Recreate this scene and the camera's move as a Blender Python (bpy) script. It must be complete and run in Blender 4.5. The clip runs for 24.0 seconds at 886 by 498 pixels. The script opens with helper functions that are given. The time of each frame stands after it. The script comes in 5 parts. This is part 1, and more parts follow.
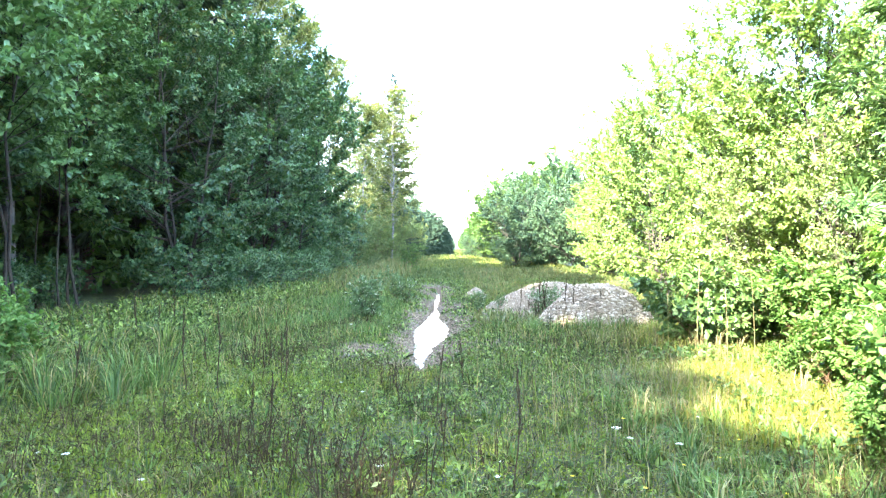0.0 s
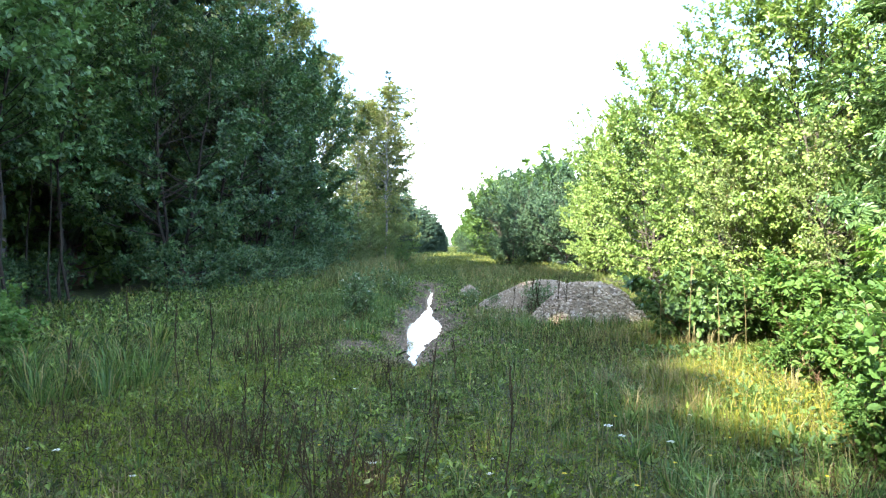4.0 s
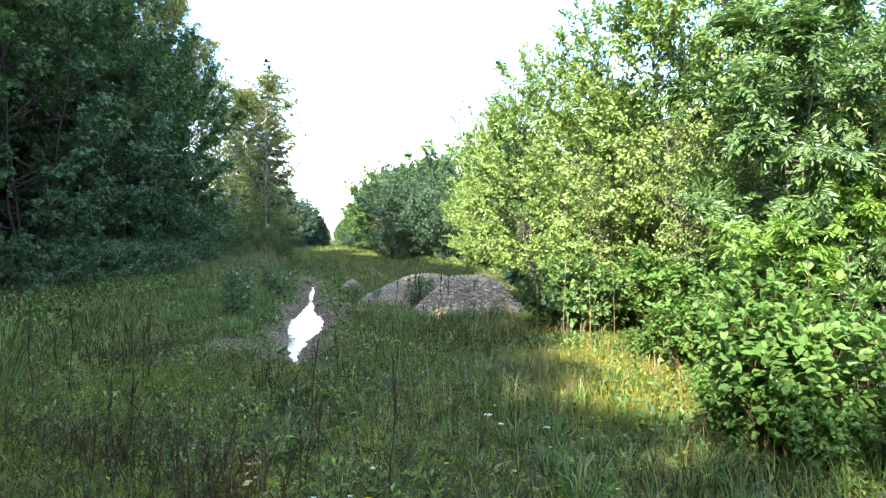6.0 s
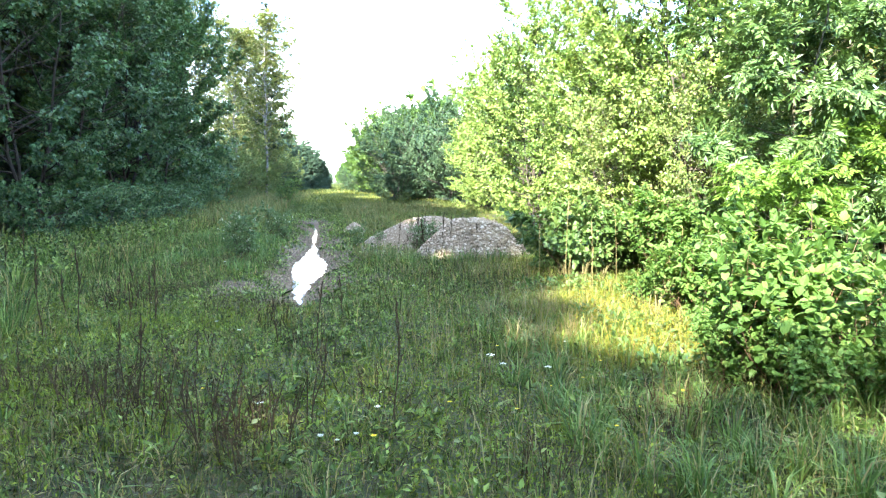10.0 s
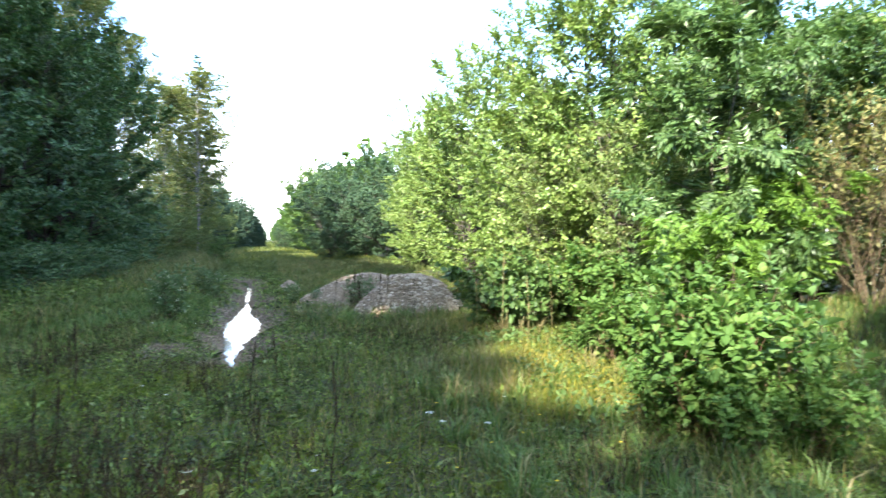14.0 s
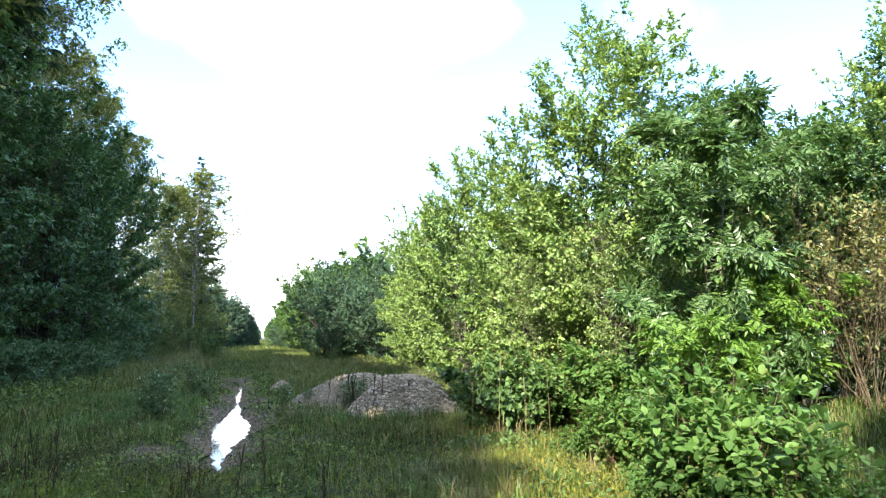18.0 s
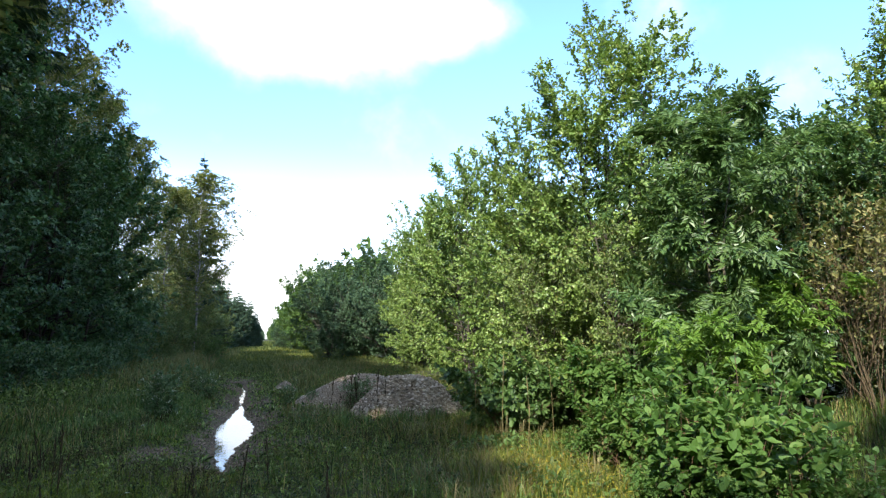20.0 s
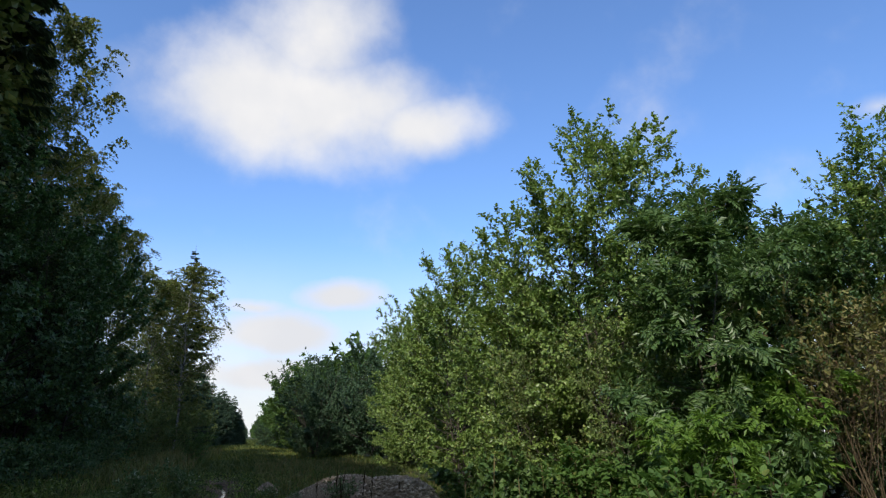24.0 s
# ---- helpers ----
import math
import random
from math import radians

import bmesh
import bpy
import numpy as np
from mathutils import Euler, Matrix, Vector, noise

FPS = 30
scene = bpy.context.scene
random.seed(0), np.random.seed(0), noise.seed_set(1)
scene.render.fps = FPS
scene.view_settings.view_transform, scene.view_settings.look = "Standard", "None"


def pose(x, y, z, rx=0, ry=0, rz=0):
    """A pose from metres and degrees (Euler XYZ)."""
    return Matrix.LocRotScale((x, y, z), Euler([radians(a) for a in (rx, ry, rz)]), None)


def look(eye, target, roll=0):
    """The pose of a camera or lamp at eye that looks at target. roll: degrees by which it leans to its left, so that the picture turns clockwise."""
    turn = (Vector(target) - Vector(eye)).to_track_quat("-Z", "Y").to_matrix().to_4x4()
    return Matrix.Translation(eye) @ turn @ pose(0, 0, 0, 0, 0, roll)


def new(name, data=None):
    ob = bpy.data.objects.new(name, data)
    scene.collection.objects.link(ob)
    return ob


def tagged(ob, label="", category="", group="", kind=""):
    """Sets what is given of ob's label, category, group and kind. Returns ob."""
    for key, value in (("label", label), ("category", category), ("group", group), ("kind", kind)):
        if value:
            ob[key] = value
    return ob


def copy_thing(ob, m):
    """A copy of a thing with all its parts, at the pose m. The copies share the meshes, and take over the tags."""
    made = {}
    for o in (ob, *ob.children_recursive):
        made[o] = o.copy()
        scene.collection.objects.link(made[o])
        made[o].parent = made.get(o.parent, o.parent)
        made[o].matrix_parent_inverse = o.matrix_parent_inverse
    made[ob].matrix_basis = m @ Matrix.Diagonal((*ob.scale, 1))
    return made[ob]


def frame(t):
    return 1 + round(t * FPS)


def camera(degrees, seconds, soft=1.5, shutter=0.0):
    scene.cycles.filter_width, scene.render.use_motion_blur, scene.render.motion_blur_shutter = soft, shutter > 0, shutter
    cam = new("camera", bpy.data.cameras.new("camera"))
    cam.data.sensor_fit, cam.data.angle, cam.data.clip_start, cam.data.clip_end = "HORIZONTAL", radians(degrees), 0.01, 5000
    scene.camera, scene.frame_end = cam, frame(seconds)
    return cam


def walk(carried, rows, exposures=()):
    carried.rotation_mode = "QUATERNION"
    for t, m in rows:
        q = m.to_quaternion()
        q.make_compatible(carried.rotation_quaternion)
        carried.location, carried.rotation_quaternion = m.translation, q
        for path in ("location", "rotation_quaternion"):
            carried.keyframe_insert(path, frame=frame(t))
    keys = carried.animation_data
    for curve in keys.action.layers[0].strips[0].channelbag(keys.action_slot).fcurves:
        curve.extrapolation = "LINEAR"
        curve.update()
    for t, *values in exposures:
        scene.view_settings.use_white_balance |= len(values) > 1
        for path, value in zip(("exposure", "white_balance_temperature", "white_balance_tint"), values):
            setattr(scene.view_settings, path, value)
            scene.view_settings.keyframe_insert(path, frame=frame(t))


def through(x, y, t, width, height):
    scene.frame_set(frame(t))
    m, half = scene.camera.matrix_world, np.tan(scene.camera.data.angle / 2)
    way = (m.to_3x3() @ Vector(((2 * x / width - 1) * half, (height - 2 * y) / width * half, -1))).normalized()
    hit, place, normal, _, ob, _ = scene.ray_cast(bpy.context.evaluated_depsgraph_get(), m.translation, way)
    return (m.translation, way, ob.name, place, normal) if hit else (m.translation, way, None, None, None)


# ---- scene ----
# The camera stands on one spot and turns: seconds, yaw, pitch, roll.
cam = camera(66.7, 24.0, soft=1.25, shutter=0.5)
EYE, TILT, LEAN, TURN = 1.55, -0.6, 0.0, 0.8
ROWS = [
    (0.0, 0.40, 0.43, 0.0), (0.3, 0.42, 0.40, 0.0), (0.4, 0.45, 1.20, -0.1), (0.5, 0.45, 2.89, -0.1), (0.6, 0.31, -0.47, 0.1), (0.8, 0.1, -0.1, 0.0),
    (1.0, 0.00, 0.00, 0.0), (1.5, 0.16, 0.16, -0.33), (2.0, 0.07, -0.08, -0.11), (2.5, -0.12, -0.07, -0.05),
    (4.5, -0.14, 0.25, -0.35), (4.6, -0.25, 0.2, -0.3), (4.7, -1.7, 0.1, -0.2), (4.8, -4.4, 0.05, -0.1), (4.9, -7.05, 0.02, -0.05), (5.0, -9.41, 0.14, 0.07), (5.2, -9.95, 0.15, 0.1),
    (5.5, -9.95, 0.15, 0.12), (6.0, -10.09, -0.24, -0.26), (6.5, -10.50, -0.17, -0.25), (7.0, -10.55, -0.26, -0.28), (7.5, -10.29, -0.28, -0.17),
    (7.6, -10.13, -0.39, -0.1), (7.7, -10.0, -2.6, 0.0), (7.8, -9.7, -4.9, 0.05), (8.0, -9.18, -5.43, 0.08), (8.5, -9.66, -5.47, -0.03),
    (9.0, -9.62, -5.50, -0.06), (9.5, -9.96, -5.29, 0.02), (10.0, -9.89, -5.12, 0.01), (10.3, -9.9, -4.85, 0.0), (10.4, -9.9, -2.4, 0.0), (10.5, -9.91, 1.10, 0.0),
    (10.6, -9.85, 1.4, -0.1), (11.0, -9.75, 0.63, -0.17), (11.5, -9.96, 0.27, -0.15),
    (13.5, -9.82, -0.30, 0.28), (13.7, -9.9, -0.32, 0.35), (13.8, -11.1, -0.34, 0.45), (13.9, -13.3, -0.36, 0.5), (14.0, -15.28, -0.38, 0.57), (14.2, -16.1, -0.25, 0.3),
    (14.5, -15.95, -0.07, 0.04), (15.0, -16.00, 0.03, 0.10), (15.5, -15.76, 0.41, 0.17), (16.0, -15.79, 0.37, 0.02), (16.5, -15.90, 0.29, 0.19),
    (17.0, -15.63, 0.17, 0.25), (17.2, -15.6, 0.2, 0.2), (17.4, -15.4, 1.9, 0.1), (17.5, -15.25, 5.80, 0.08), (17.6, -15.4, 7.7, 0.1), (18.0, -15.64, 8.06, 0.21), (18.5, -15.64, 8.02, 0.19),
    (20.5, -15.30, 8.25, 0.37), (20.6, -15.2, 11.9, 0.4), (20.7, -15.3, 14.6, 0.35), (21.0, -15.54, 15.79, 0.26), (21.5, -15.71, 15.99, 0.15), (22.0, -15.84, 16.00, 0.34),
    (22.5, -15.91, 16.01, 0.37), (23.0, -16.08, 16.07, 0.31), (23.5, -16.11, 16.22, 0.25), (24.0, -16.28, 16.13, 0.22),
]
# seconds, stops, kelvin, tint: the camera's own exposure and white balance
EXPOSURES = [
    (0.0, 4.00, 6600, 8),
    (0.3, 3.55, 6600, 8),
    (0.7, 3.01, 6600, 8),
    (1.0, 2.91, 6600, 8),
    (4.5, 2.81, 6600, 8),
    (5.0, 2.96, 6600, 8),
    (5.6, 2.56, 6600, 8),
    (7.6, 2.46, 6600, 8),
    (8.0, 2.46, 6600, 8),
    (8.5, 3.22, 6600, 8),
    (10.3, 3.31, 6600, 8),
    (10.8, 3.11, 6600, 8),
    (11.5, 2.71, 6600, 8),
    (13.5, 2.46, 6600, 8),
    (17.0, 2.55, 6600, 8),
    (17.4, 2.70, 6600, 8),
    (17.8, 2.36, 6600, 8),
    (18.2, 1.78, 6600, 8),
    (18.5, 1.65, 6600, 8),
    (20.5, 0.70, 6500, 9),
    (21.0, 0.12, 6500, 10),
    (22.0, -0.03, 6500, 10),
    (24.0, -0.10, 6500, 10),
]
walk(cam, [(t, pose(0, 0, EYE, TILT, LEAN, TURN) @ pose(0, 0, 0, 90 + pitch, roll, yaw)) for t, yaw, pitch, roll in ROWS], EXPOSURES)

# Light: a fairly high sun from the left, broken cloud over a blue sky.
SUN_ELEVATION, SUN_AZIMUTH = 40.0, -145.0  # azimuth from the track's direction, clockwise
sun_way = Vector((math.sin(radians(SUN_AZIMUTH)) * math.cos(radians(SUN_ELEVATION)),
                  math.cos(radians(SUN_AZIMUTH)) * math.cos(radians(SUN_ELEVATION)), math.sin(radians(SUN_ELEVATION))))
sun = new("sun", bpy.data.lights.new("sun", "SUN"))
sun.data.energy, sun.data.angle, sun.data.color = 5.0, radians(0.6), (1.0, 0.93, 0.80)
sun.matrix_world = look(sun_way * 300, (0, 0, 0))

world = bpy.data.worlds.new("sky")
scene.world = world
world.use_nodes = True
wn, wl = world.node_tree.nodes, world.node_tree.links
wn.clear()


def wmath(op, a, b=None, c=None):
    n = wn.new("ShaderNodeMath")
    n.operation = op
    for i, v in enumerate((a, b, c)):
        if v is None:
            continue
        if isinstance(v, (int, float)):
            n.inputs[i].default_value = v
        else:
            wl.new(v, n.inputs[i])
    return n.outputs[0]


def wdot(vec, d):
    n = wn.new("ShaderNodeVectorMath")
    n.operation = "DOT_PRODUCT"
    wl.new(vec, n.inputs[0])
    n.inputs[1].default_value = d
    return n.outputs["Value"]


def wmix(fac, a, b):
    n = wn.new("ShaderNodeMix")
    n.data_type = "RGBA"
    for sock, v in ((n.inputs[0], fac), (n.inputs[6], a), (n.inputs[7], b)):
        if isinstance(v, (tuple, float, int)):
            sock.default_value = v
        else:
            wl.new(v, sock)
    return n.outputs[2]


def wnoise(vec, scale, detail, rough):
    n = wn.new("ShaderNodeTexNoise")
    n.inputs["Scale"].default_value, n.inputs["Detail"].default_value, n.inputs["Roughness"].default_value = scale, detail, rough
    wl.new(vec, n.inputs["Vector"])
    return n.outputs["Fac"]


def wramp(v, lo, hi):
    n = wn.new("ShaderNodeMapRange")
    n.interpolation_type = "SMOOTHSTEP"
    n.inputs["From Min"].default_value, n.inputs["From Max"].default_value = lo, hi
    wl.new(v, n.inputs["Value"])
    return n.outputs["Result"]


sky = wn.new("ShaderNodeTexSky")
sky.sky_type, sky.sun_disc = "NISHITA", False
sky.sun_elevation, sky.sun_rotation = radians(SUN_ELEVATION), radians(SUN_AZIMUTH)
sky.air_density, sky.dust_density, sky.ozone_density = 1.0, 0.6, 1.5
heaven = wn.new("ShaderNodeTexCoord").outputs["Generated"]


def cloud(az, el, wide, high, push):
    """How far a direction lies inside a cloud with that middle and those half sizes, in degrees."""
    a, e = radians(az), radians(el)
    mid = Vector((math.sin(a) * math.cos(e), math.cos(a) * math.cos(e), math.sin(e)))
    side = Vector((math.cos(a), -math.sin(a), 0))
    up = side.cross(mid)
    u = wmath("DIVIDE", wdot(heaven, side), math.sin(radians(wide)))
    v = wmath("DIVIDE", wdot(heaven, up), math.sin(radians(high)))
    r = wmath("SQRT", wmath("ADD", wmath("MULTIPLY", u, u), wmath("MULTIPLY", v, v)))
    front = wmath("GREATER_THAN", wdot(heaven, mid), 0.0)
    return wmath("MULTIPLY", wmath("SUBTRACT", push, r), front)


puffs = [cloud(-2.0, 27.4, 11.5, 6.8, 1.0), cloud(5.0, 27.0, 13, 7.0, 1.0), cloud(13.0, 25.8, 10, 4.2, 0.9), cloud(4.0, 33.0, 9.0, 9.5, 0.9),
         cloud(6.8, 11.4, 5.5, 2.2, 1.0), cloud(-0.5, 10.2, 7, 1.8, 0.7), cloud(2.0, 8.0, 12, 3.2, 1.0), cloud(1.0, 4.6, 16, 3.2, 1.0), cloud(51, 23.0, 6, 2.6, 0.45),
         # Clouds out of view, added to whiten the sky's fill light.
         cloud(-75, 30, 24, 10, 1.0), cloud(115, 38, 28, 14, 1.0), cloud(190, 28, 26, 12, 1.0),
         cloud(30, 68, 26, 14, 1.0), cloud(-80, 62, 22, 15, 1.0), cloud(150, 66, 30, 16, 1.0), cloud(-150, 52, 18, 9, 0.8), cloud(85, 48, 16, 8, 0.9)]
shape = puffs[0]
for p in puffs[1:]:
    shape = wmath("MAXIMUM", shape, p)
billow = wmath("SUBTRACT", wnoise(heaven, 7.0, 8.0, 0.55), 0.5)
mask = wramp(wmath("ADD", shape, wmath("MULTIPLY", billow, 1.1)), -0.02, 0.80)
wisps = wmath("MULTIPLY", wramp(wnoise(heaven, 3.2, 6.0, 0.6), 0.58, 0.98), 0.03)
low = wmath("SUBTRACT", 1.0, wramp(wdot(heaven, (0, 0, 1)), 0.04, 0.29))
cover = wmath("MAXIMUM", mask, wmath("MAXIMUM", wisps, wmath("MULTIPLY", low, 0.85)))
white = wmix(wramp(wnoise(heaven, 4.0, 5.0, 0.5), 0.35, 0.7), (5.6, 5.7, 6.0, 1), (7.0, 6.85, 6.75, 1))
bg = wn.new("ShaderNodeBackground")
bg.inputs["Strength"].default_value = 0.15
blue = wn.new("ShaderNodeMix")
blue.data_type, blue.blend_type = "RGBA", "MULTIPLY"
blue.inputs[0].default_value, blue.inputs[7].default_value = 1.0, (1.0, 1.27, 1.66, 1)
wl.new(sky.outputs["Color"], blue.inputs[6])
wl.new(wmix(cover, blue.outputs[2], white), bg.inputs["Color"])
wl.new(bg.outputs[0], wn.new("ShaderNodeOutputWorld").inputs["Surface"])

# ---- materials ----


class Mat:
    """A material's node tree with short ways to add to it."""

    def __init__(self, name):
        self.m = bpy.data.materials.new(name)
        self.m.use_nodes = True
        self.n, self.l = self.m.node_tree.nodes, self.m.node_tree.links
        self.n.clear()
        self.out = self.n.new("ShaderNodeOutputMaterial")
        self.obj = self.n.new("ShaderNodeTexCoord").outputs["Object"]
        self.geo = self.n.new("ShaderNodeNewGeometry")

    def noise(self, scale, detail=4.0, rough=0.55, vec=None):
        n = self.n.new("ShaderNodeTexNoise")
        n.inputs["Scale"].default_value, n.inputs["Detail"].default_value, n.inputs["Roughness"].default_value = scale, detail, rough
        self.l.new(vec or self.geo.outputs["Position"], n.inputs["Vector"])
        return n.outputs["Fac"]

    def ramp(self, fac, *stops):
        n = self.n.new("ShaderNodeValToRGB")
        e = n.color_ramp.elements
        while len(e) < len(stops):
            e.new(0.5)
        for el, (at, c) in zip(e, stops):
            el.position, el.color = at, (*c, 1) if len(c) == 3 else c
        self.l.new(fac, n.inputs[0])
        return n.outputs[0]

    def mix(self, fac, a, b, blend="MIX"):
        n = self.n.new("ShaderNodeMix")
        n.data_type, n.blend_type = "RGBA", blend
        for sock, v in ((n.inputs[0], fac), (n.inputs[6], a), (n.inputs[7], b)):
            if isinstance(v, (int, float)):
                sock.default_value = v
            elif isinstance(v, tuple):
                sock.default_value = (*v, 1)
            else:
                self.l.new(v, sock)
        return n.outputs[2]

    def surface(self, color, rough=0.7, spec=0.3, bump=None, depth=0.02, metal=0.0):
        b = self.n.new("ShaderNodeBsdfPrincipled")
        b.inputs["Roughness"].default_value, b.inputs["Specular IOR Level"].default_value, b.inputs["Metallic"].default_value = rough, spec, metal
        if isinstance(color, tuple):
            b.inputs["Base Color"].default_value = (*color, 1)
        else:
            self.l.new(color, b.inputs["Base Color"])
        if bump is not None:
            k = self.n.new("ShaderNodeBump")
            k.inputs["Distance"].default_value = depth
            self.l.new(bump, k.inputs["Height"])
            self.l.new(k.outputs[0], b.inputs["Normal"])
        return b.outputs[0]

    def done(self, shader):
        self.l.new(shader, self.out.inputs["Surface"])
        return self.m


def leaf_material(name, dark, mid, light, through=0.35, rough=0.45, spec=0.35, odd=None, share=0.03, tufts=0.0):
    """Foliage: every leaf has its own tone, patches of the crown differ, and light shines through."""
    m = Mat(name)
    stops = [(0.0, dark), (0.5, mid), (0.93, light)]
    if odd:
        stops[2:] = [(0.93 - share, light), (1 - share, odd)]
    own = m.ramp(m.geo.outputs["Random Per Island"], *stops)
    patch = m.ramp(m.noise(0.9, 3.0), (0.3, (0.70, 0.78, 0.72)), (0.7, (1.0, 1.0, 0.92)))
    col = m.mix(1.0, own, patch, "MULTIPLY")
    if tufts:
        k = 1.0 - tufts
        col = m.mix(1.0, col, m.ramp(m.noise(7.0, 2.0), (0.36, (k, k, k)), (0.62, (1.3, 1.3, 1.15))), "MULTIPLY")
    tr = m.n.new("ShaderNodeBsdfTranslucent")
    m.l.new(m.mix(1.0, col, (1.0, 1.0, 0.58), "MULTIPLY"), tr.inputs["Color"])
    mx = m.n.new("ShaderNodeMixShader")
    mx.inputs[0].default_value = through
    m.l.new(m.surface(col, rough, spec), mx.inputs[1])
    m.l.new(tr.outputs[0], mx.inputs[2])
    return m.done(mx.outputs[0])


def bark_material(name, dark, light, scale=14.0, rough=0.85):
    m = Mat(name)
    f = m.noise(scale, 6.0, 0.65)
    big = m.noise(1.7, 3.0)
    c = m.mix(1.0, m.ramp(f, (0.3, dark), (0.72, light)), m.ramp(big, (0.3, (0.75, 0.75, 0.75)), (0.7, (1, 1, 1))), "MULTIPLY")
    return m.done(m.surface(c, rough, 0.2, f, 0.02))


# One alder leaf in a sunlit and a shaded copy, light put into colour.
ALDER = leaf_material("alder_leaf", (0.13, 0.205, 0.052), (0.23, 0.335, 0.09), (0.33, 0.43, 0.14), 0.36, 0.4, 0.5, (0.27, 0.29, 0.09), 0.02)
LEAF_SHADED = leaf_material("shaded_green_leaf", (0.038, 0.085, 0.031), (0.071, 0.142, 0.050), (0.118, 0.205, 0.074), 0.35, 0.42, 0.45, (0.15, 0.16, 0.04), 0.02)
ASH = leaf_material("ash_leaf", (0.058, 0.114, 0.040), (0.102, 0.182, 0.060), (0.165, 0.258, 0.095), 0.42, 0.42, 0.45)
ASH_YOUNG = leaf_material("young_ash_leaf", (0.105, 0.195, 0.032), (0.155, 0.27, 0.045), (0.215, 0.33, 0.07), 0.45, 0.45, 0.35)
WILLOW = leaf_material("willow_leaf", (0.13, 0.19, 0.06), (0.205, 0.28, 0.095), (0.29, 0.36, 0.14), 0.42, 0.5, 0.35, (0.20, 0.16, 0.06))
BIRCH = leaf_material("birch_leaf", (0.095, 0.13, 0.04), (0.17, 0.20, 0.066), (0.27, 0.275, 0.11), 0.4, 0.5, 0.3, (0.34, 0.30, 0.12))
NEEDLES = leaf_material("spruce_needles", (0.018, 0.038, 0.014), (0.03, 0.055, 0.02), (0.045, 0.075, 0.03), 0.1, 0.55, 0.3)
# Paler, bluer copy of the needles, with far haze put into the colour.
NEEDLES_HAZED = leaf_material("hazed_needles", (0.045, 0.085, 0.058), (0.07, 0.12, 0.08), (0.10, 0.155, 0.10), 0.15, 0.6, 0.2)
SHRUB = leaf_material("shrub_leaf", (0.072, 0.148, 0.036), (0.112, 0.208, 0.052), (0.17, 0.275, 0.082), 0.48, 0.6, 0.2, (0.18, 0.22, 0.06), 0.02)
BRAMBLE = leaf_material("bramble_leaf", (0.05, 0.10, 0.03), (0.085, 0.15, 0.04), (0.13, 0.20, 0.06), 0.33, 0.5, 0.35)
AUTUMN = leaf_material("turning_leaf", (0.08, 0.095, 0.03), (0.17, 0.165, 0.058), (0.30, 0.275, 0.12), 0.35, 0.55, 0.3, (0.20, 0.12, 0.06))
GRASS = leaf_material("grass_blade", (0.036, 0.058, 0.016), (0.124, 0.172, 0.043), (0.245, 0.31, 0.094), 0.38, 0.55, 0.2, (0.33, 0.26, 0.13), 0.17, 0.6)
# Lightened, with the haze over the far verge put into the colour.
BRUSH = leaf_material("olive_brush_leaf", (0.075, 0.112, 0.040), (0.13, 0.18, 0.064), (0.20, 0.25, 0.10), 0.38, 0.55, 0.25, (0.20, 0.16, 0.06), 0.04)
GRASS_LONG = leaf_material("long_green_grass", (0.045, 0.085, 0.020), (0.105, 0.180, 0.045), (0.20, 0.295, 0.09), 0.38, 0.5, 0.3, (0.30, 0.25, 0.12), 0.06)
VERGE_GRASS = leaf_material("olive_brown_grass", (0.10, 0.115, 0.040), (0.175, 0.19, 0.072), (0.27, 0.26, 0.115), 0.38, 0.6, 0.2, (0.25, 0.18, 0.09), 0.12)
TURNED = leaf_material("turned_yellow_leaf", (0.17, 0.16, 0.025), (0.27, 0.24, 0.035), (0.38, 0.32, 0.06), 0.42, 0.55, 0.25, (0.33, 0.20, 0.05), 0.05)
BROAD = leaf_material("broad_sallow_leaf", (0.07, 0.135, 0.042), (0.115, 0.205, 0.062), (0.18, 0.285, 0.098), 0.42, 0.5, 0.35)
GRASS_YELLOW = leaf_material("yellowing_grass", (0.10, 0.13, 0.02), (0.17, 0.19, 0.03), (0.27, 0.25, 0.06), 0.4, 0.55, 0.3, (0.30, 0.24, 0.11))
STRAW = leaf_material("dry_grass", (0.13, 0.10, 0.05), (0.22, 0.18, 0.09), (0.33, 0.28, 0.15), 0.3, 0.6, 0.2)
HERB = leaf_material("meadow_herb", (0.032, 0.056, 0.016), (0.114, 0.172, 0.039), (0.23, 0.31, 0.082), 0.38, 0.5, 0.25, (0.29, 0.33, 0.16), 0.03, 0.5)
# Lighter copy of the shaded leaf; light in the wood put into colour.
ALDER_LIGHTENED = leaf_material("lightened_alder_leaf", (0.075, 0.145, 0.05), (0.125, 0.225, 0.075), (0.19, 0.305, 0.11), 0.4, 0.45, 0.4)
# Sallow leaf darkened, so the shade on the bush lies in its colour.
SALLOW_SHADED = leaf_material("shaded_sallow_leaf", (0.034, 0.070, 0.038), (0.060, 0.110, 0.058), (0.095, 0.155, 0.088), 0.28, 0.55, 0.25)
FRESH = leaf_material("fresh_grass", (0.075, 0.115, 0.014), (0.16, 0.215, 0.024), (0.26, 0.305, 0.05), 0.38, 0.55, 0.25, tufts=0.4)
DEAD = bark_material("dead_stem", (0.016, 0.011, 0.004), (0.085, 0.058, 0.022), 40.0)
STEM = bark_material("brown_stem", (0.055, 0.04, 0.024), (0.19, 0.145, 0.09), 20.0)
BARK = bark_material("grey_bark", (0.035, 0.030, 0.024), (0.10, 0.088, 0.072))
